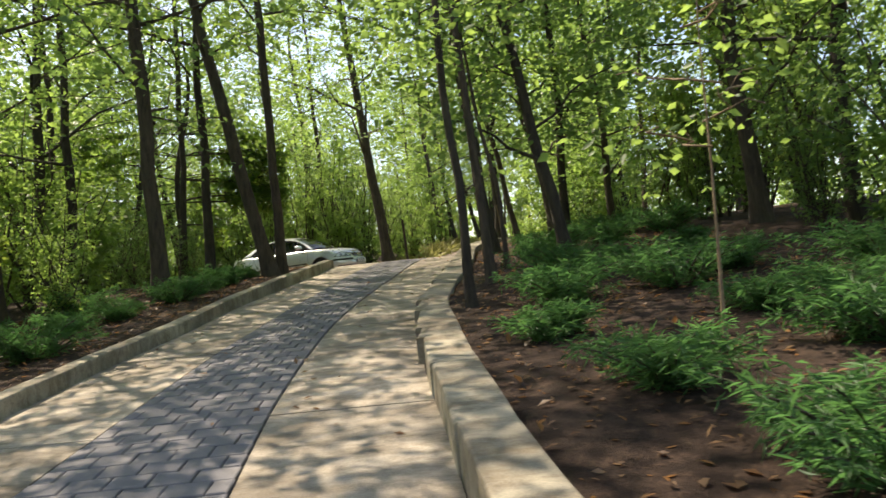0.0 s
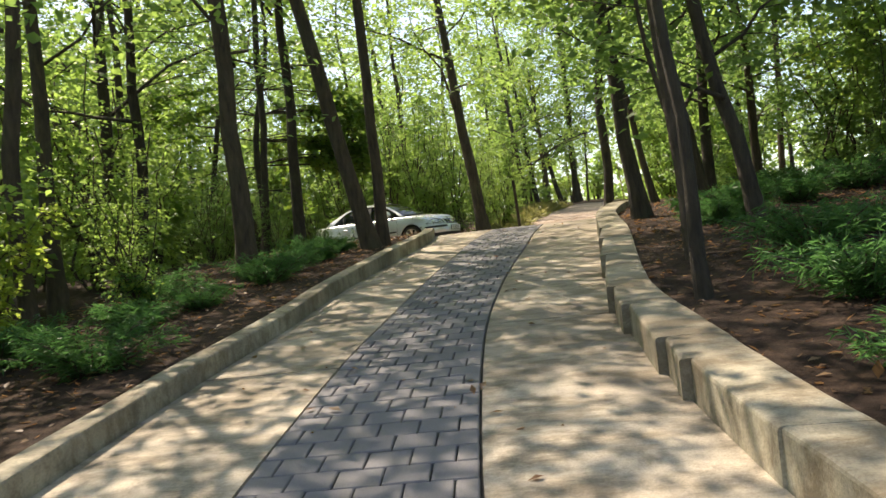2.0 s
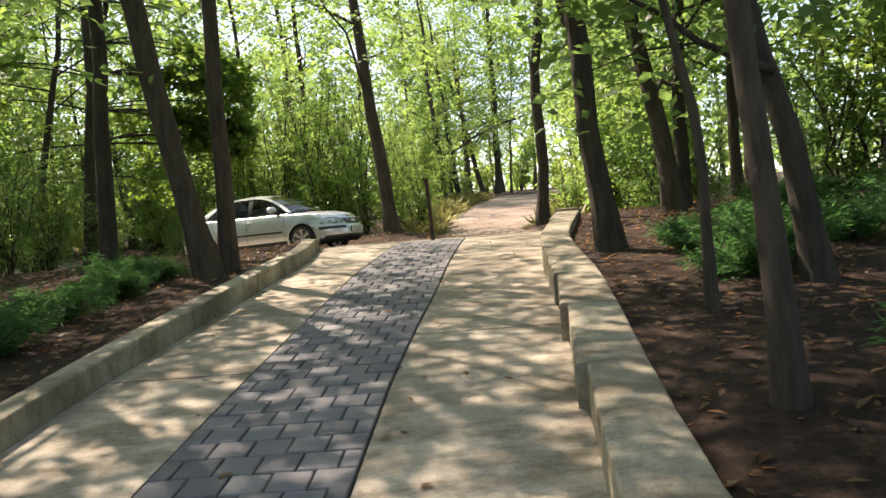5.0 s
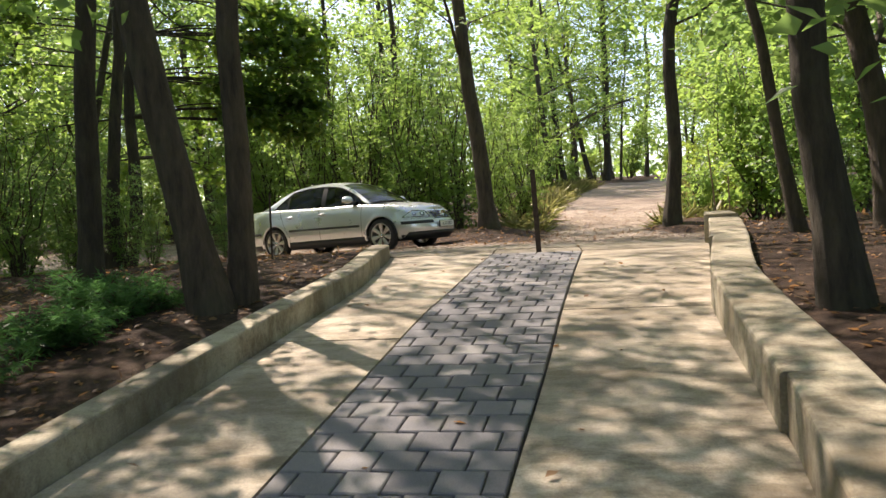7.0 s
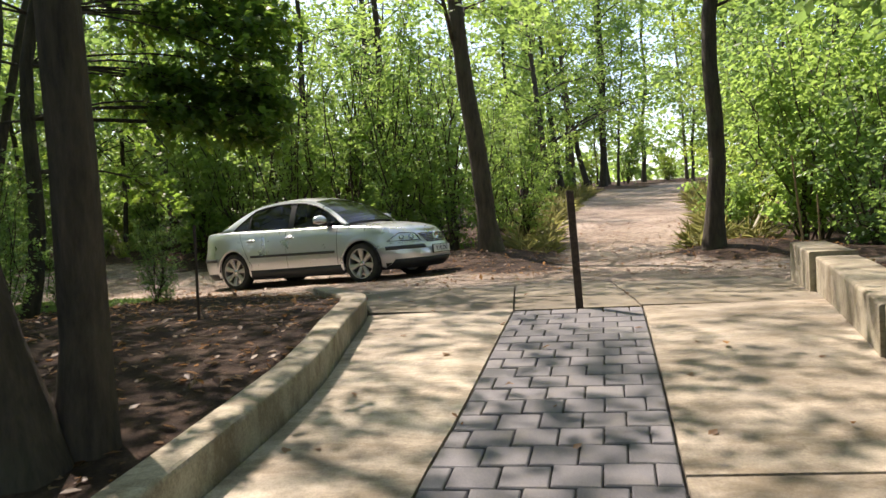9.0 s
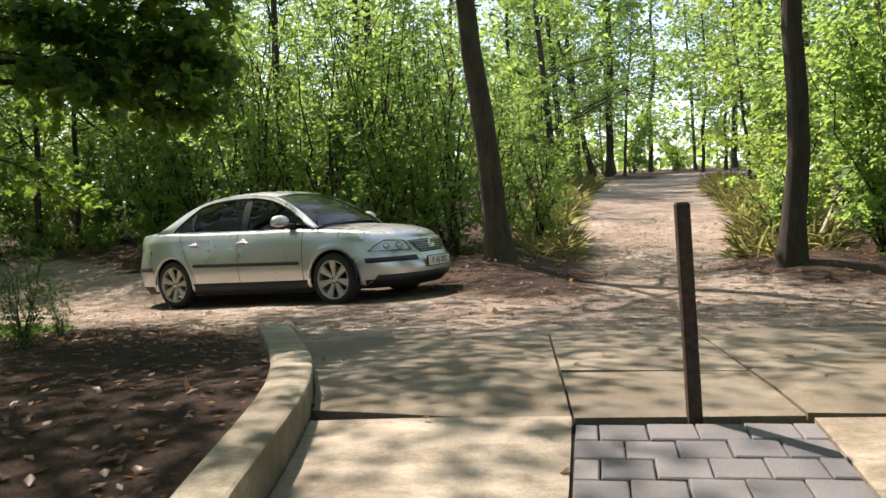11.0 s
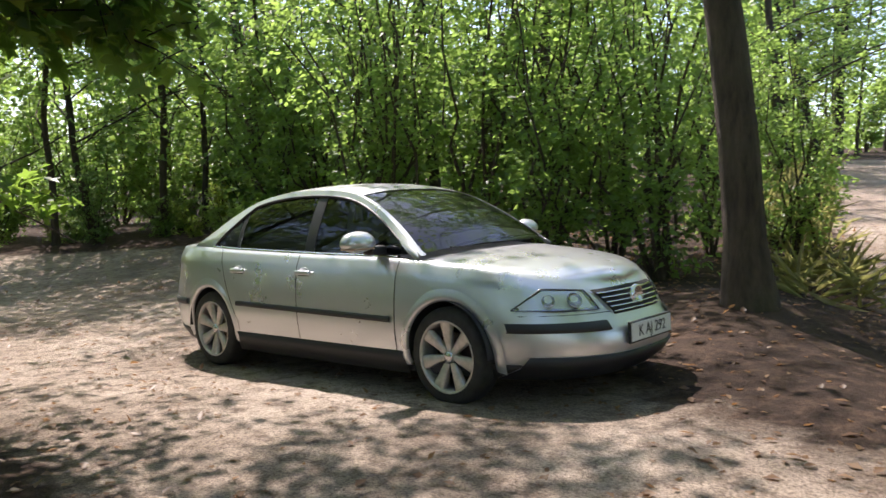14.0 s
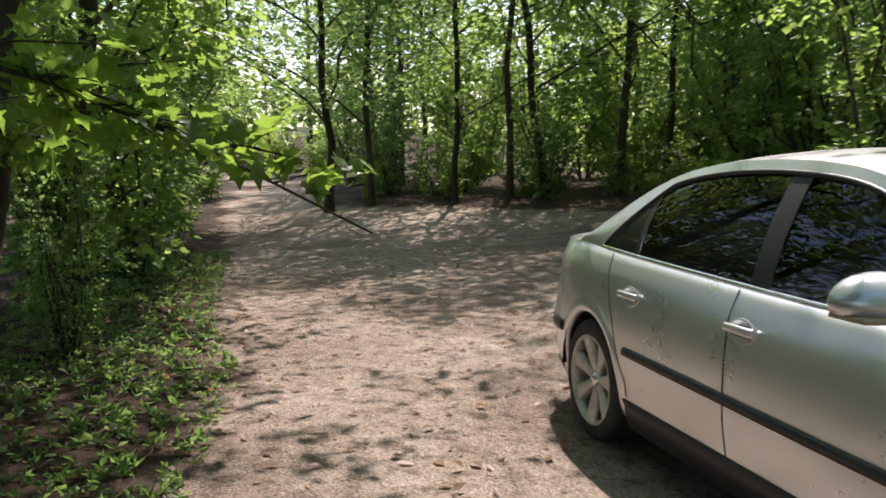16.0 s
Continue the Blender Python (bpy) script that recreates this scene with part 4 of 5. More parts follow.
# ---- post, rod and canes ----
def rod(name, label, category, x, y, h, r, lean, material, sides=4, foot=None, cap=True):
    root = tagged(new(name), label, category)
    z = land(x, y) if foot is None else foot
    root.matrix_basis = pose(x, y, z)
    bm = bmesh.new()
    prof = [(r, -0.1), (r, h - 0.01), (r * 0.8, h)] if cap else [(r, -0.1), (r * 0.9, h * 0.5), (r * 0.7, h)]
    rings = []
    for rr, zz in prof:
        rings.append([bm.verts.new((lean[0] * zz + rr * math.cos(2 * math.pi * (s + 0.5) / sides), lean[1] * zz + rr * math.sin(2 * math.pi * (s + 0.5) / sides), zz)) for s in range(sides)])
    for a, b in zip(rings, rings[1:]):
        for s in range(sides):
            bm.faces.new((a[s], a[(s + 1) % sides], b[(s + 1) % sides], b[s]))
    bm.faces.new(rings[-1])
    part("shaft", bm, material, root)
    return root


bollard = rod("barrier_post", "rusty square steel post set at the end of the paver strip", "post", -0.735, 20.155, 0.955, 0.042, (-0.045, -0.03), M_RUST, 4, ramp_z(20.15) - 0.004)
rod("steel_rod", "thin dark steel rod standing behind the kerb", "rod", -3.85, 19.9, 0.78, 0.012, (0.0, 0.0), M_RUST, 6)
rod("cane", "thin brown cane standing at the end of the wall", "cane", 1.75, 22.15, 1.25, 0.014, (-0.09, 0.0), M_STAKE, 6, None, False)
rod("cane", "thin brown cane standing at the end of the wall", "cane", 1.95, 22.3, 0.85, 0.012, (-0.02, 0.0), M_STAKE, 6, None, False)


# ---- the parked car ----
def paint_mat():
    m, nt, b = nodes_of("silver_paint")
    dust = noise_tex(nt, 3.0, 6, 0.65)
    fleck = noise_tex(nt, 900.0, 2, 0.5)
    c = ramp_of(nt, fleck, [(0.3, (0.62, 0.63, 0.65)), (0.7, (0.74, 0.75, 0.77))])
    c = mixed(nt, ramp_of(nt, dust, [(0.5, (0, 0, 0)), (0.85, (0.12, 0.12, 0.12))]), c, (0.5, 0.47, 0.41))
    link(nt, c, b.inputs["Base Color"])
    b.inputs["Metallic"].default_value = 0.72
    link(nt, ramp_of(nt, dust, [(0.35, (0.27, 0.27, 0.27)), (0.75, (0.32, 0.32, 0.32))]), b.inputs["Roughness"])
    b.inputs["Coat Weight"].default_value, b.inputs["Coat Roughness"].default_value = 0.6, 0.06
    return m


def glass_mat(name, tint, rough=0.02, amount=1.0):
    m, nt, b = nodes_of(name)
    n = noise_tex(nt, 6.0, 4)
    link(nt, ramp_of(nt, n, [(0.3, tint), (0.8, tuple(v * 1.1 for v in tint))]), b.inputs["Base Color"])
    b.inputs["Transmission Weight"].default_value = amount
    b.inputs["Roughness"].default_value, b.inputs["IOR"].default_value = rough, 1.45
    return m


M_PAINT = paint_mat()
M_GLASS = glass_mat("tinted_glass", (0.022, 0.026, 0.028), 0.0)
M_SCREEN = glass_mat("windscreen_glass", (0.05, 0.06, 0.065), 0.0)
M_SCREEN.node_tree.nodes["Principled BSDF"].inputs["IOR"].default_value = 1.52
M_CLEAR = glass_mat("clear_lens", (0.95, 0.96, 0.96))
M_CLEAR.node_tree.nodes["Principled BSDF"].inputs["IOR"].default_value = 1.12
M_TRIM = plain("black_plastic", (0.018, 0.018, 0.02), 0.5, grain=0.2, scale=60)
# near-black that stands in for shade in shut lines, creases and openings
M_GAP = plain("shut_line_shadow_gap", (0.012, 0.012, 0.013), 0.8, grain=0.1)
M_TYRE = plain("dusty_rubber", (0.028, 0.026, 0.024), 0.85, grain=0.35, scale=18, bumps=0.2)
M_ALLOY = plain("dusty_alloy", (0.50, 0.48, 0.45), 0.42, 0.7, grain=0.18, scale=25)
M_CHROME = plain("chrome", (0.75, 0.76, 0.77), 0.12, 1.0, grain=0.03)
M_BOWL = plain("grey_bowl", (0.36, 0.37, 0.39), 0.22, 0.9, grain=0.06, scale=12)
M_AMBER = plain("amber_lens", (0.42, 0.30, 0.20), 0.3, grain=0.1)
M_SEAT = plain("dark_seat_cloth", (0.03, 0.03, 0.034), 0.9, grain=0.3, scale=90)
M_PLATE = plain("white_number_plate", (0.72, 0.72, 0.70), 0.45, grain=0.06)
M_INK = plain("black_lettering", (0.015, 0.015, 0.015), 0.5, grain=0.1)
M_BRAKE = plain("worn_steel", (0.16, 0.13, 0.11), 0.5, 0.8, grain=0.3)

SHOULDER = [(-2.46, 0.94), (-2.3, 0.985), (-2.0, 1.0), (-1.6, 1.0), (-1.0, 0.975), (0, 0.945), (0.9, 0.925), (1.3, 0.895), (1.7, 0.855), (2.0, 0.795), (2.2, 0.745), (2.36, 0.715)]
ARCH = [(-1.75, 0.99), (-1.5, 1.115), (-1.22, 1.255), (-0.95, 1.355), (-0.68, 1.405), (-0.35, 1.425), (0.0, 1.415), (0.28, 1.375), (0.55, 1.275), (0.85, 1.105), (1.08, 0.945)]
WIDE = [(0, 0.925), (0.08, 0.965), (0.2, 0.985), (0.35, 1.0), (0.5, 1.0), (0.62, 0.996), (0.75, 0.985), (0.88, 0.965), (1.0, 0.915)]
FRONT = [(0, 2.20), (0.08, 2.28), (0.2, 2.335), (0.35, 2.355), (0.5, 2.345), (0.62, 2.31), (0.75, 2.265), (0.88, 2.22), (1.0, 2.15)]
REAR = [(0, 2.32), (0.08, 2.38), (0.2, 2.41), (0.35, 2.42), (0.5, 2.41), (0.62, 2.38), (0.75, 2.36), (0.88, 2.36), (1.0, 2.33)]
SILL, HALF, AXLE, WHEEL_R = 0.205, 0.873, 1.351, 0.315
EXP_L, EXP_R, EXP_W = 4.6, 6.5, 2.7


def car_level(v):
    return HALF * lerp_table(WIDE, v), lerp_table(FRONT, v), lerp_table(REAR, v)


def flank(x, z):
    """Half-width of the body at a length and height."""
    v = min(1, max(0, (z - SILL) / (lerp_table(SHOULDER, x) - SILL)))
    w, f, r = car_level(v)
    q = min(0.999, abs((x - 0) / (f if x > 0 else r)))
    return w * (1 - q ** (EXP_L if x > 0 else EXP_R)) ** (1 / EXP_W)


def front_x(y, z):
    """How far forward the nose reaches at a half-width and height."""
    v = 0.5
    for _ in range(4):
        w, f, _r = car_level(v)
        x = f * (1 - min(0.999, abs(y) / w) ** EXP_W) ** (1 / EXP_L)
        v = min(1, max(0, (z - SILL) / (lerp_table(SHOULDER, x) - SILL)))
    return x


def grid_mesh(rows, close=False):
    bm = bmesh.new()
    vs = [[bm.verts.new(p) for p in r] for r in rows]
    for a, b in zip(vs, vs[1:]):
        for k in range(len(a) - 1):
            bm.faces.new((a[k], a[k + 1], b[k + 1], b[k]))
    return bm


def car_body(root):
    th = np.linspace(0, math.pi, 1600)
    n = 200
    levels = np.linspace(0, 1, 25)
    rings = []
    for v in levels:
        w, f, r = car_level(v)
        x = np.sign(np.cos(th)) * np.abs(np.cos(th)) ** np.where(np.cos(th) > 0, 2 / EXP_L, 2 / EXP_R)
        x = np.where(x > 0, x * f, x * r)
        y = w * np.abs(np.sin(th)) ** (2 / EXP_W)
        s = np.concatenate([[0], np.cumsum(np.hypot(np.diff(x), np.diff(y)))])
        u = np.linspace(0, s[-1], n)
        x, y = np.interp(u, s, x), np.interp(u, s, y)
        rings.append([(a, b, SILL + (lerp_table(SHOULDER, a) - SILL) * v) for a, b in zip(x, y)])
    bm = bmesh.new()
    for side in (1, -1):
        vs = [[bm.verts.new((a, side * b, c)) for a, b, c in r] for r in rings]
        top = rings[-1]
        prev = vs[-1]
        for s in (0.93, 0.82, 0.66, 0.48, 0.3, 0.14, 0.0):
            row = []
            for a, b, c in top:
                crown = 0.055 if a > 0 else 0.04
                row.append(bm.verts.new((a + (0.03 * (1 - s * s) if a > 1.9 else 0), side * b * s, c + crown * (1 - s ** 2.2) * min(1, b / 0.4))))
            vs.append(row)
        for a, b in zip(vs, vs[1:]):
            for k in range(n - 1):
                bm.faces.new((a[k], a[k + 1], b[k + 1], b[k]))
    bmesh.ops.remove_doubles(bm, verts=bm.verts, dist=0.0008)
    cut = 0.35
    gone = []
    for fc in bm.faces:
        c = fc.calc_center_median()
        if abs(c.y) > 0.6 and c.z < 0.75:
            for ax in (AXLE, -AXLE):
                if math.hypot(c.x - ax, c.z - WHEEL_R - 0.01) < cut:
                    gone.append(fc)
    bmesh.ops.delete(bm, geom=list(set(gone)), context="FACES")
    for v in bm.verts:
        if v.is_boundary and abs(v.co.y) > 0.6 and v.co.z < 0.75:
            for ax in (AXLE, -AXLE):
                d = Vector((v.co.x - ax, 0, v.co.z - WHEEL_R - 0.01))
                if d.length < cut + 0.06 and v.co.z > SILL + 0.02:
                    q = d.normalized() * cut
                    v.co.x, v.co.z = ax + q.x, WHEEL_R + 0.01 + q.z
    return part("body", bm, M_PAINT, root, "silver painted body shell", True)


def strip_on(root, name, xs, z0, z1, proud, material, side, label=""):
    """A band laid on the flank, with its own thickness."""
    rows = []
    for x in xs:
        za, zb = (z0(x), z1(x)) if callable(z0) else (z0, z1)
        zm = (za + zb) / 2
        rows.append([(x, side * (flank(x, za) - 0.004), za), (x, side * (flank(x, za) + proud), za + 0.004), (x, side * (flank(x, zm) + proud * 1.15), zm), (x, side * (flank(x, zb) + proud), zb - 0.004), (x, side * (flank(x, zb) - 0.004), zb)])
    return part(name, grid_mesh(rows), material, root, label, True)


def nose_band(root, name, y0, y1, z0, z1, proud, material, label="", n=14):
    rows = []
    for y in np.linspace(y0, y1, n):
        rows.append([(front_x(y, z0) - 0.01, y, z0), (front_x(y, z0) + proud, y, z0 + 0.006), (front_x(y, (z0 + z1) / 2) + proud, y, (z0 + z1) / 2), (front_x(y, z1) + proud, y, z1 - 0.006), (front_x(y, z1) - 0.01, y, z1)])
    return part(name, grid_mesh(rows), material, root, label, True)


def lathe(profile, segs=40):
    """A ring turned round the y axis from (radius, y) pairs."""
    bm = bmesh.new()
    rings = [[bm.verts.new((r * math.cos(2 * math.pi * k / segs), y, r * math.sin(2 * math.pi * k / segs))) for k in range(segs)] for r, y in profile]
    for a, b in zip(rings, rings[1:]):
        for k in range(segs):
            bm.faces.new((a[k], a[(k + 1) % segs], b[(k + 1) % segs], b[k]))
    return bm


def box_bm(cx, cy, cz, sx, sy, sz, bev=0.0):
    bm = bmesh.new()
    bmesh.ops.create_cube(bm, size=1.0, matrix=Matrix.Translation((cx, cy, cz)) @ Matrix.Diagonal((sx, sy, sz, 1)))
    if bev:
        bmesh.ops.bevel(bm, geom=list(bm.edges), offset=bev, segments=2, affect="EDGES", profile=0.6)
    return bm


def car_wheel(root, x, side, turn):
    """Outer face towards minus y in its own space."""
    hub = new("wheel")
    hub.parent = root
    me = lathe([(0.225, -0.10), (0.25, -0.103), (0.285, -0.10), (0.305, -0.085), (0.314, -0.06), (0.315, 0.0), (0.314, 0.06), (0.305, 0.085), (0.285, 0.10), (0.225, 0.10)], 44)
    part("tyre", me, M_TYRE, hub, "dusty black tyre", True)
    part("rim", lathe([(0.237, -0.098), (0.228, -0.105), (0.218, -0.098), (0.212, -0.06), (0.205, 0.06), (0.215, 0.09)], 44), M_ALLOY, hub, "dusty alloy rim", True)
    part("brake_disc", lathe([(0.15, -0.01), (0.15, 0.01), (0.05, 0.02), (0.0005, 0.02)], 30), M_BRAKE, hub, "worn brake disc")
    for k in range(7):
        a = 2 * math.pi * k / 7
        bm = bmesh.new()
        rows = []
        for r, w, y in ((0.03, 0.022, -0.066), (0.09, 0.027, -0.076), (0.16, 0.038, -0.084), (0.216, 0.047, -0.092)):
            d, s = Vector((math.cos(a), 0, math.sin(a))), Vector((-math.sin(a), 0, math.cos(a)))
            rows.append([bm.verts.new(d * r + s * q + Vector((0, yy, 0))) for q, yy in ((-w, y + 0.035), (-w, y + 0.006), (-w * 0.7, y), (w * 0.7, y), (w, y + 0.006), (w, y + 0.035))])
        for p, q in zip(rows, rows[1:]):
            for j in range(5):
                bm.faces.new((p[j], p[j + 1], q[j + 1], q[j]))
        part("spoke", bm, M_ALLOY, hub, "", True)
    part("hub_cap", lathe([(0.0005, -0.086), (0.028, -0.085), (0.036, -0.078), (0.04, -0.06)], 20), M_CHROME, hub, "grey hub cap", True)
    hub.matrix_basis = pose(x, side * (HALF - 0.125), WHEEL_R, 0, turn, 0 if side < 0 else 180)
    return hub


def parked_car():
    root = tagged(new("car"), "silver four-door saloon car parked on the dusty track", "car")
    car_body(root)
    # underbody and wheel housings
    part("underbody", box_bm(-0.1, 0, 0.235, 3.5, 1.15, 0.10, 0.02), M_TRIM, root, "dark underbody")
    for ax in (AXLE, -AXLE):
        for s in (1, -1):
            rows = []
            for k in range(19):
                a = math.pi * k / 18
                rows.append([(ax + 0.349 * math.cos(a), s * y, WHEEL_R + 0.01 + 0.349 * math.sin(a)) for y in (0.855, 0.5)])
            part("wheel_housing", grid_mesh(rows), M_TRIM, root, "dark wheel housing", True)
            lip = []
            for k in range(25):
                a = math.radians(-14) + math.radians(208) * k / 24
                cx, cz = ax + math.cos(a) * 0.352, WHEEL_R + 0.01 + math.sin(a) * 0.352
                y = flank(cx, max(cz, SILL))
                o = Vector((math.cos(a), 0, math.sin(a)))
                p = Vector((cx, s * y, cz))
                lip.append([p + o * q + Vector((0, s * h, 0)) for q, h in ((-0.010, -0.02), (-0.006, 0.003), (0.006, 0.009), (0.03, 0.007), (0.07, -0.006))])
            part("wheel_arch", grid_mesh(lip), M_PAINT, root, "", True)
    k = 0
    for ax in (AXLE, -AXLE):
        for s in (-1, 1):
            car_wheel(root, ax, s, 11 + 17 * k)
            k += 1
    # greenhouse: windscreen, roof, rear window as one skin cut in three
    belt = lambda x: lerp_table(SHOULDER, x) + 0.012

    def half(x):
        return 0.765 - (lerp_table(ARCH, x) - 0.95) * 0.42

    def skin(xs, t0, t1, lift=0.0, bulge=True):
        rows = []
        for x in xs:
            z, w = lerp_table(ARCH, x), half(x)
            b = 0.13 * step(0.25, 1.0, x) - 0.12 * step(-0.9, -1.7, x)
            rows.append([(x + b * (1 - t * t), w * t, z + (0.045 + lift) * (1 - abs(t) ** 2.4) + lift) for t in np.linspace(t0, t1, 17)])
        return grid_mesh(rows)
    part("windscreen", skin(np.linspace(0.32, 1.06, 14), -0.965, 0.965, -0.004), M_SCREEN, root, "wide windscreen reflecting the sky and leaves", True)
    part("roof", skin(np.linspace(-0.92, 0.33, 20), -1, 1), M_PAINT, root, "silver curved roof", True)
    part("rear_window", skin(np.linspace(-1.72, -0.91, 12), -0.92, 0.92, -0.004), M_GLASS, root, "", True)
    for s in (1, -1):
        part("windscreen_pillar", skin(np.linspace(0.3, 1.1, 14), 0.95 * s, 1.0 * s), M_PAINT, root, "", True)
        part("rear_pillar", skin(np.linspace(-1.75, -0.9, 14), 0.88 * s, 1.0 * s), M_PAINT, root, "", True)

    def dlo(x):
        return lerp_table(ARCH, x) - 0.05 - 0.30 * max(0, -x - 0.92)

    def side_y(x, z):
        zt, zb = lerp_table(ARCH, x), belt(x)
        t = min(1, max(0, (z - zb) / max(0.02, zt - zb)))
        return (flank(x, 2.0) - 0.02) * (1 - t) + half(x) * t + 0.02 * math.sin(math.pi * t)
    for s in (1, -1):
        rows = []
        for x in np.linspace(-1.75, 1.08, 60):
            lo, hi = max(belt(x) - 0.03, dlo(x)), lerp_table(ARCH, x)
            rows.append([(x, s * side_y(x, lo + (hi - lo) * q), lo + (hi - lo) * q) for q in np.linspace(0, 1, 5)])
        part("roof_rail", grid_mesh(rows), M_PAINT, root, "", True)

        def pane(name, x0, x1):
            rows = []
            for x in np.linspace(x0, x1, 16):
                lo, hi = belt(x) - 0.02, max(belt(x) - 0.015, dlo(x) + 0.012)
                rows.append([(x, s * (side_y(x, lo + (hi - lo) * q) - 0.008), lo + (hi - lo) * q) for q in np.linspace(0, 1, 7)])
            part(name, grid_mesh(rows), M_GLASS, root, "dark tinted side window", True)
        pane("side_window", -0.02, 0.90)
        pane("side_window", -0.99, -0.13)
        pane("quarter_window", -1.38, -1.03)

        def post(x0, x1):
            rows = []
            for x in np.linspace(x0, x1, 4):
                lo, hi = belt(x) - 0.02, dlo(x) + 0.02
                rows.append([(x, s * (side_y(x, lo + (hi - lo) * q) - 0.003), lo + (hi - lo) * q) for q in np.linspace(0, 1, 7)])
            part("door_pillar", grid_mesh(rows), M_TRIM, root, "black door pillar", True)
        post(-0.13, -0.02)
        post(-1.03, -0.99)
        # bright line and seal under and over the glass
        for name, mt, off, lo_of in (("window_seal", M_TRIM, 0.004, lambda x: dlo(x) - 0.006), ("belt_trim", M_CHROME, 0.008, lambda x: belt(x) - 0.012)):
            rows = []
            xs = np.linspace(-1.38, 0.88, 50)
            for x in xs:
                z = lo_of(x)
                y = side_y(x, z) + off
                rows.append([(x, s * (y - 0.012), z), (x, s * y, z + 0.004), (x, s * (y - 0.004), z + 0.018), (x, s * (y - 0.014), z + 0.02)])
            part(name, grid_mesh(rows), mt, root, "", True)
        # shut lines: dark strips on the uncut flank, painted in for their shade
        for x_of, z0, z1 in ((lambda z: 0.915 + 0.02 * (z - 0.5), 0.30, 0.92), (lambda z: -0.135 - 0.03 * (z - 0.5), 0.30, 0.95), (lambda z: -0.93 - 0.42 * max(0, z - 0.42) ** 0.8, 0.34, 0.98)):
            rows = []
            for z in np.linspace(z0, z1, 18):
                x = x_of(z)
                rows.append([(x - 0.004, s * (flank(x, z) + 0.0015), z), (x + 0.004, s * (flank(x, z) + 0.0015), z)])
            part("door_gap_shade", grid_mesh(rows), M_GAP, root)
        strip_on(root, "rub_strip", np.linspace(-0.93, 0.88, 40), lambda x: 0.521 - 0.014 * x, lambda x: 0.563 - 0.014 * x, 0.014, M_TRIM, s, "black rubbing strip along the doors")
        # black band runs up over silver bodywork, its colour standing in for shade
        strip_on(root, "sill", np.linspace(-0.985, 0.985, 30), 0.165, 0.325, 0.006, M_TRIM, s, "dark sill band with the shade below the doors put into its colour")
        strip_on(root, "rear_bumper_strip", np.linspace(-2.18, -1.74, 14), 0.50, 0.56, 0.014, M_TRIM, s, "black strip on the rear bumper")
        strip_on(root, "rear_valance", np.linspace(-2.2, -1.72, 14), 0.19, 0.30, 0.006, M_TRIM, s, "dark lower edge of the rear bumper")
        for x in (-0.05, -0.90):
            y = flank(x, 0.815)
            cup = lathe([(0.0005, 0.0), (0.030, 0.001), (0.046, 0.004), (0.054, 0.009), (0.058, 0.003)], 24)
            rc = part("door_recess", cup, M_PAINT, root, "", True)
            rc.matrix_basis = pose(x, s * (y - 0.002), 0.812, 0, 0, 180 if s > 0 else 0) @ Matrix.Diagonal((1.35, -1, 0.85, 1))
            part("door_handle", box_bm(x, s * (y + 0.020), 0.818, 0.175, 0.022, 0.034, 0.010), M_PAINT, root, "silver door handle", True)
            # dark bar painted in for the shade under the handle
            part("handle_shade", box_bm(x, s * (y + 0.004), 0.799, 0.13, 0.012, 0.010, 0.003), M_GAP, root)
        # mirror
        bm = bmesh.new()
        bmesh.ops.create_uvsphere(bm, u_segments=20, v_segments=12, radius=1.0)
        for v in bm.verts:
            c = v.co
            c.x, c.z = c.x * 0.095 * (0.6 if c.x < 0 else 1.15), (c.z * 0.082 if c.z > 0 else c.z * 0.062)
            c.y *= 0.135
        mir = part("door_mirror", bm, M_PAINT, root, "rounded silver door mirror", True)
        mir.matrix_basis = pose(0.69, s * 0.965, 1.04, 0, 0, s * 10)
        part("mirror_indicator", box_bm(0.715, s * 0.985, 1.006, 0.14, 0.19, 0.016, 0.006), M_AMBER, root, "amber and grey indicator strip", True)
        part("mirror_foot", box_bm(0.72, s * 0.83, 0.985, 0.10, 0.14, 0.06, 0.018), M_TRIM, root, "black mirror foot", True)
        # headlight: recessed bowl, two reflectors, clear cover, dark surround
        def lamp_edge(t):
            y = 0.385 + 0.36 * t
            low = 0.607 + 0.012 * t
            high = 0.722 + 0.016 * min(1, t / 0.6) - 0.112 * max(0, (t - 0.62) / 0.38) ** 1.25
            return y, low, max(high, low + 0.006)
        rows, cov = [], []
        for t in np.linspace(0, 1, 22):
            y, z0, z1 = lamp_edge(t)
            row, crow = [], []
            for q in np.linspace(0, 1, 8):
                z = z0 + (z1 - z0) * q
                yy = y + 0.035 * q * (1 - t)
                x = front_x(yy, z)
                dip = 0.030 * min(1, 5 * min(q, 1 - q, t * 1.4, (1 - t) * 1.4))
                row.append((x + 0.006 - dip * 0.45, s * yy, z))
                crow.append((x + 0.013, s * yy, z))
            rows.append(row)
            cov.append(crow)
        part("headlight_bowl", grid_mesh(rows), M_BOWL, root, "grey headlight bowl", True)
        part("headlight", grid_mesh(cov), M_CLEAR, root, "clear headlight cover", True)
        for y, rad in ((0.50, 0.050), (0.62, 0.042)):
            zc = 0.668
            nrm = math.degrees(math.atan2(front_x(y - 0.03, zc) - front_x(y + 0.03, zc), 0.06))
            bm = lathe([(0.0005, 0.004), (rad * 0.5, 0.002), (rad * 0.85, -0.004), (rad * 0.95, -0.008), (rad, -0.004)], 24)
            rf = part("reflector", bm, M_BOWL, root, "round headlight reflector", True)
            back = math.degrees(math.atan2(front_x(y, 0.64) - front_x(y, 0.70), 0.06))
            rf.matrix_basis = pose(front_x(y, zc) + 0.002, s * y, zc, -back, 0, 90 + s * nrm)
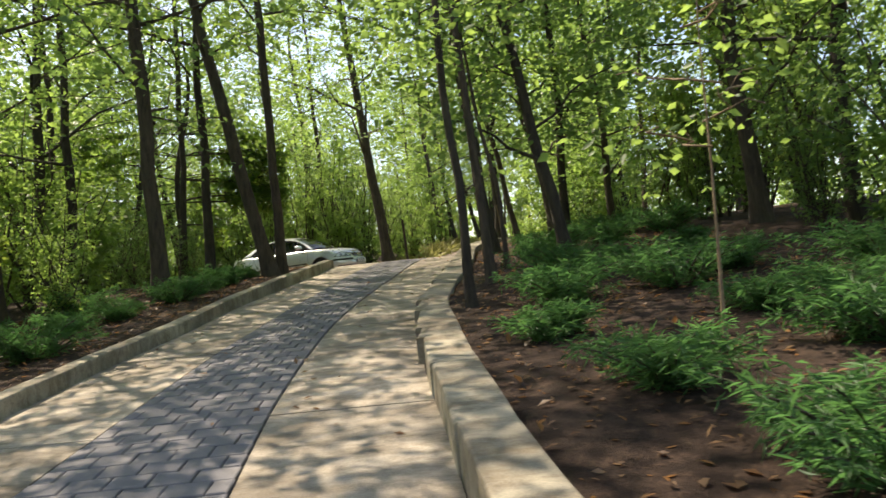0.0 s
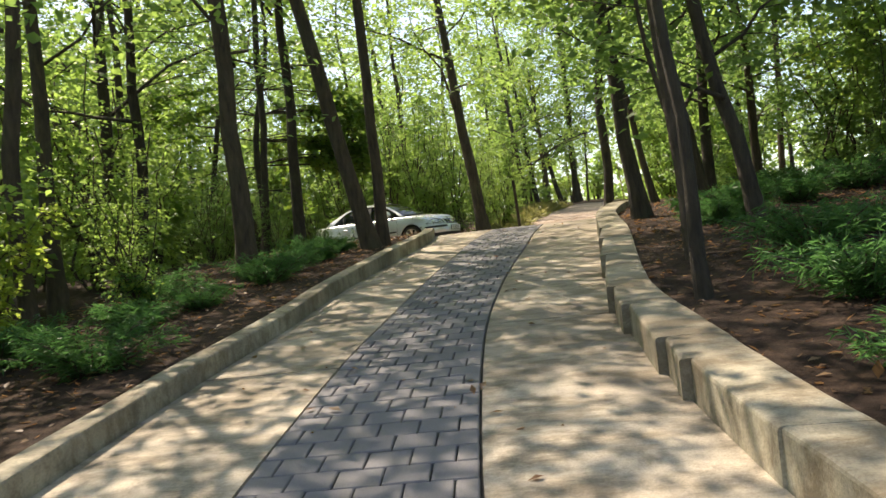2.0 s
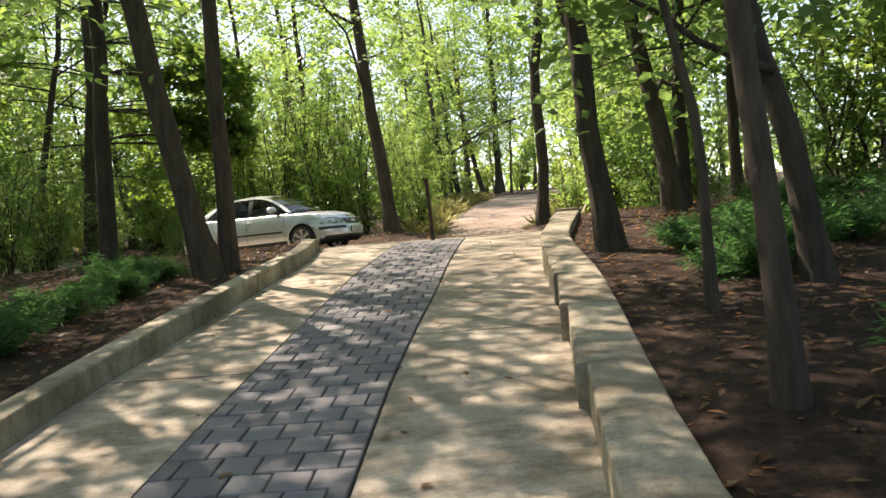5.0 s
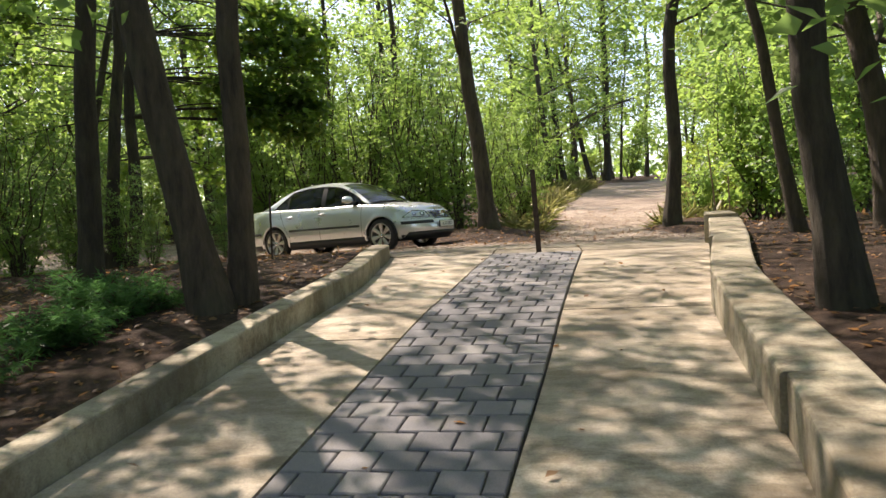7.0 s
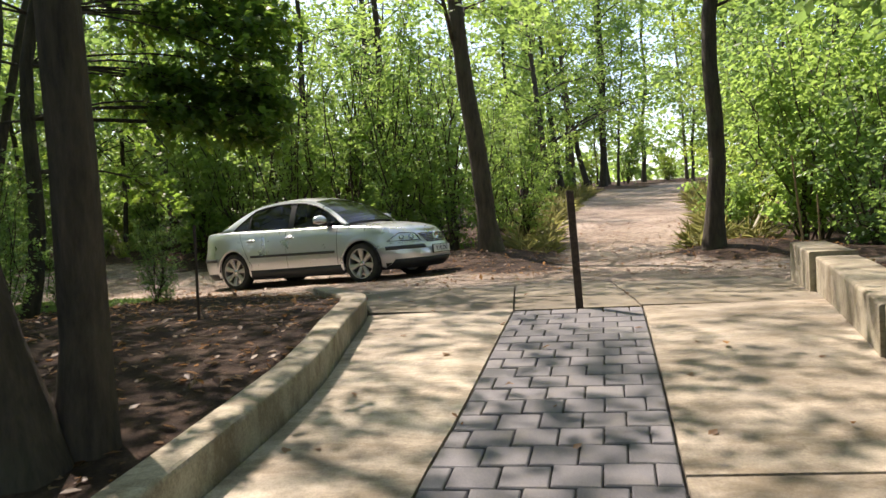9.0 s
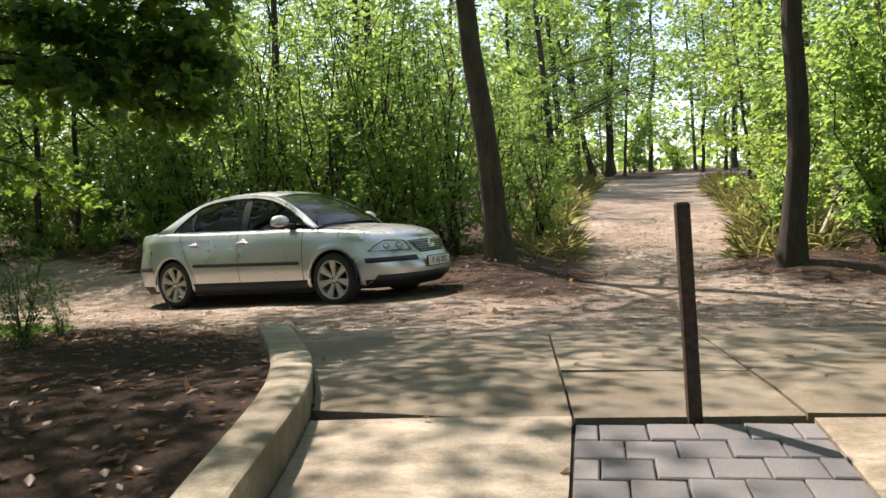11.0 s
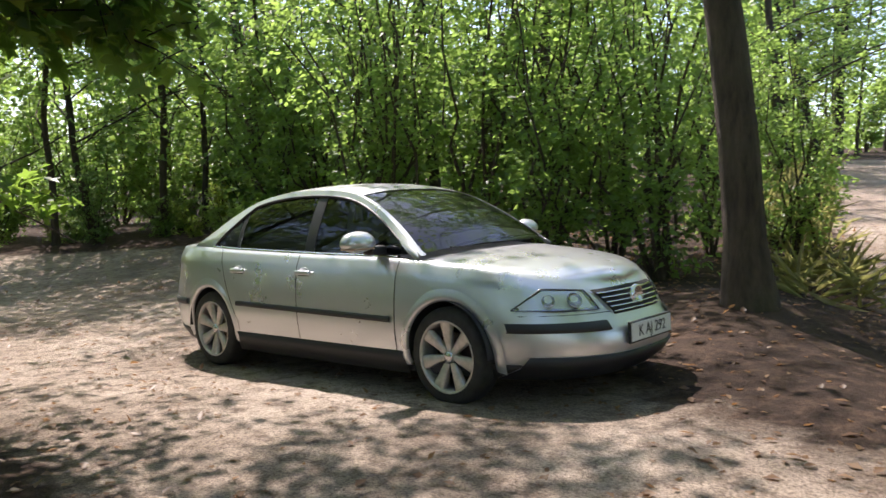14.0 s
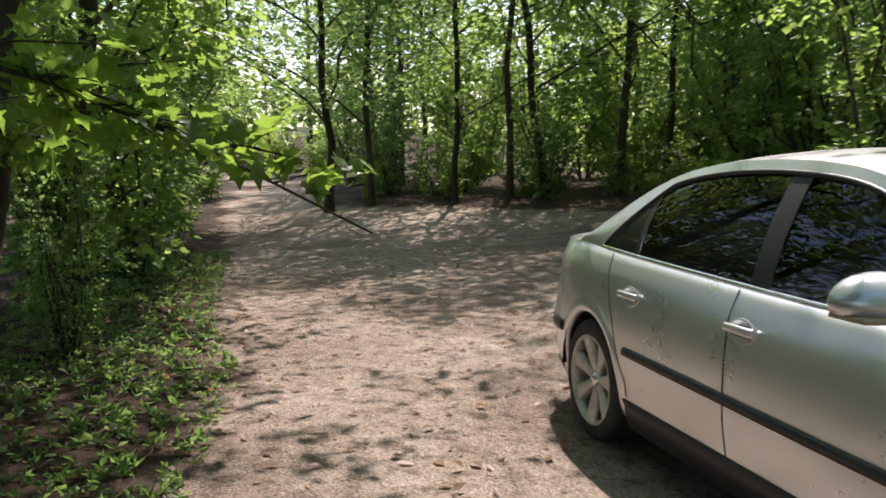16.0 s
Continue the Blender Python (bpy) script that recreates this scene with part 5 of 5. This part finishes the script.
        edge = [c[0] for c in cov] + [c for c in cov[-1][1:]] + [c[-1] for c in cov[::-1]] + [c for c in cov[0][-2::-1]]
        mid = sum((Vector(e) for e in edge), Vector()) / len(edge)
        rim = []
        for e in edge:
            v = Vector(e)
            o = (v - mid)
            o.x = 0
            o = o.normalized() * 0.007
            rim.append([v + o + Vector((-0.012, 0, 0)), v + o + Vector((0.001, 0, 0)), v + Vector((0.003, 0, 0)), v - o * 0.3])
        part("headlight_rim", grid_mesh(rim), M_TRIM, root, "", True)
        nose_band(root, "bumper_strip", s * 0.37, s * 0.775, 0.482, 0.546, 0.016, M_TRIM, "black strip on the bumper", 20)
        # rear light
        rows = []
        for y in np.linspace(0.45, 0.80, 10):
            rows.append([(-front_x(y, z) * 2.40 / 2.29 - 0.01, s * y, z + 0.06) for z in np.linspace(0.62, 0.78, 5)])
        part("rear_light", grid_mesh(rows), plain("red_lens", (0.25, 0.012, 0.012), 0.15, grain=0.1), root, "red rear light", True)
    # grille, narrower towards its foot
    def grille_half(z):
        return 0.285 + 0.085 * (z - 0.568) / 0.15

    def grille_row(name, z0, z1, proud, material, label, shrink=0.0):
        rows = []
        for u in np.linspace(-1, 1, 18):
            row = []
            for q in (0, 0.15, 0.5, 0.85, 1):
                z = z0 + (z1 - z0) * q
                y = u * (grille_half(z) - shrink)
                row.append((front_x(y, z) + (proud if 0 < q < 1 else proud - 0.012), y, z))
            rows.append(row)
        return part(name, grid_mesh(rows), material, root, label, True)
    grille_row("grille_frame", 0.556, 0.727, 0.008, M_PAINT, "silver grille surround", -0.012)
    grille_row("grille_back", 0.566, 0.718, 0.014, M_GAP, "dark grille opening")
    for k in range(5):
        grille_row("grille_slat", 0.583 + 0.0275 * k, 0.590 + 0.0275 * k, 0.026, M_CHROME, "bright grille bar", 0.006)
    bm = lathe([(0.0005, -0.006), (0.050, -0.007), (0.054, -0.016), (0.062, -0.018), (0.068, -0.010), (0.070, 0.004)], 32)
    em = part("emblem", bm, M_CHROME, root, "round chrome emblem", True)
    em.matrix_basis = pose(front_x(0, 0.65) + 0.024, 0, 0.652, 0, -10, 90)
    nose_band(root, "lower_intake", -0.72, 0.72, 0.185, 0.342, 0.020, M_TRIM, "black lower air intake", 24)
    for s in (1, -1):
        nose_band(root, "front_valance", s * 0.72, s * 0.82, 0.185, 0.292, 0.010, M_TRIM, "", 8)
    # dark line laid on the nose for the shade of the crease
    nose_band(root, "bumper_crease_shade", -0.80, 0.80, 0.582, 0.588, 0.003, M_GAP, "", 24)
    px = front_x(0.2, 0.45) + 0.025
    part("number_plate", box_bm(px, 0, 0.453, 0.012, 0.52, 0.112, 0.004), M_PLATE, root, "white number plate in a black holder")
    part("plate_holder", box_bm(px - 0.008, 0, 0.453, 0.02, 0.54, 0.132, 0.004), M_TRIM, root, "black plate holder")
    txt = bpy.data.curves.new("lettering", "FONT")
    txt.body, txt.size, txt.align_x, txt.align_y, txt.extrude = "K AJ 292", 0.098, "CENTER", "CENTER", 0.001
    txt.materials.append(M_INK)
    t = new("lettering", txt)
    t.parent = root
    t.matrix_basis = pose(px + 0.008, 0.0, 0.453, 90, 0, 90)
    # cabin
    part("cabin_floor", box_bm(-0.3, 0, 0.62, 2.3, 1.35, 0.5, 0.05), M_SEAT, root, "dark cabin lining")
    for y in (0.36, -0.36):
        bm = box_bm(-0.12, y, 1.02, 0.14, 0.46, 0.5, 0.05)
        seat = part("seat_back", bm, M_SEAT, root, "dark front seat", True)
        part("head_rest", box_bm(-0.2, y, 1.31, 0.09, 0.24, 0.14, 0.035), M_SEAT, root, "dark head rest", True)
    part("rear_bench", box_bm(-1.05, 0, 1.0, 0.16, 1.2, 0.44, 0.05), M_SEAT, root, "dark rear bench", True)
    part("dashboard", box_bm(0.72, 0, 0.93, 0.36, 1.3, 0.14, 0.04), M_TRIM, root, "dark dashboard", True)
    for s in (0.28, -0.2):
        w = part("wiper", box_bm(0, 0, 0, 0.016, 0.62, 0.012, 0.003), M_TRIM, root, "black wiper")
        w.matrix_basis = pose(1.09, s, 0.985, 0, 0, 8)
    return root


the_car = parked_car()
the_car.matrix_basis = pose(-4.534, 27.213, 1.785, 1.06, -2.09, -23.56) @ Matrix.Diagonal((0.978, 1.0, 1.01, 1))


# ---- pavers, laid last ----
def pavers():
    rng = random.Random(12)
    bevel = 0.006

    def block(w, d, rot_seed):
        a, b = w / 2, d / 2
        v = [(-a, -b, -0.05), (a, -b, -0.05), (a, b, -0.05), (-a, b, -0.05), (-a, -b, -bevel), (a, -b, -bevel), (a, b, -bevel), (-a, b, -bevel),
             (-a + bevel, -b + bevel, 0), (a - bevel, -b + bevel, 0), (a - bevel, b - bevel, 0), (-a + bevel, b - bevel, 0)]
        f = [(8, 9, 10, 11)]
        for o in (0, 4):
            f += [(o + i, o + (i + 1) % 4, o + 4 + (i + 1) % 4, o + 4 + i) for i in range(4)]
        return v, f
    pitch, gap = 0.205, 0.008
    shapes = {}
    rest = ([], [])
    y, row = -6.0, 0
    while y < 20.1 - pitch / 2:
        yc = y + pitch / 2
        l, r = lerp_table(PL, yc), lerp_table(PR, yc)
        slope = (ramp_z(yc + 0.1) - ramp_z(yc - 0.1)) / 0.2
        skew = ((lerp_table(PL, yc + 0.3) + lerp_table(PR, yc + 0.3)) - (lerp_table(PL, yc - 0.3) + lerp_table(PR, yc - 0.3))) / 1.2
        cols = 5
        wide = (r - l) / cols
        edges = [0, 1, 2, 3, 4, 5] if row % 2 else [0, 0.5, 1.5, 2.5, 3.5, 4.5, 5]
        for e0, e1 in zip(edges, edges[1:]):
            w = (e1 - e0) * 0.2
            x = l + wide * (e0 + e1) / 2
            key = round(w, 2)
            sx = wide / 0.2
            m = pose(x, yc, ramp_z(yc) + rng.uniform(-0.003, 0.003), math.degrees(math.atan(slope)) + rng.uniform(-0.6, 0.6), rng.uniform(-0.6, 0.6), -math.degrees(skew) + rng.uniform(-0.8, 0.8))
            m = m @ Matrix.Diagonal((sx, 1, 1, 1))
            if yc > 9.0:
                if key not in shapes:
                    v, f = block(w - gap, pitch - gap, 0)
                    me = bpy.data.meshes.new("paver")
                    me.from_pydata(v, [], f)
                    me.materials.append(M_PAVER)
                    shapes[key] = me
                o = new("paver", shapes[key])
                o.parent = drive
                o.matrix_basis = m
            else:
                v, f = block(w - gap, pitch - gap, 0)
                n = len(rest[0])
                rest[0].extend(m @ Vector(q) for q in v)
                rest[1].extend(tuple(i + n for i in q) for q in f)
        y += pitch
        row += 1
    obj("pavers_below", rest[0], rest[1], M_PAVER, drive, kind="stuff")


pavers()
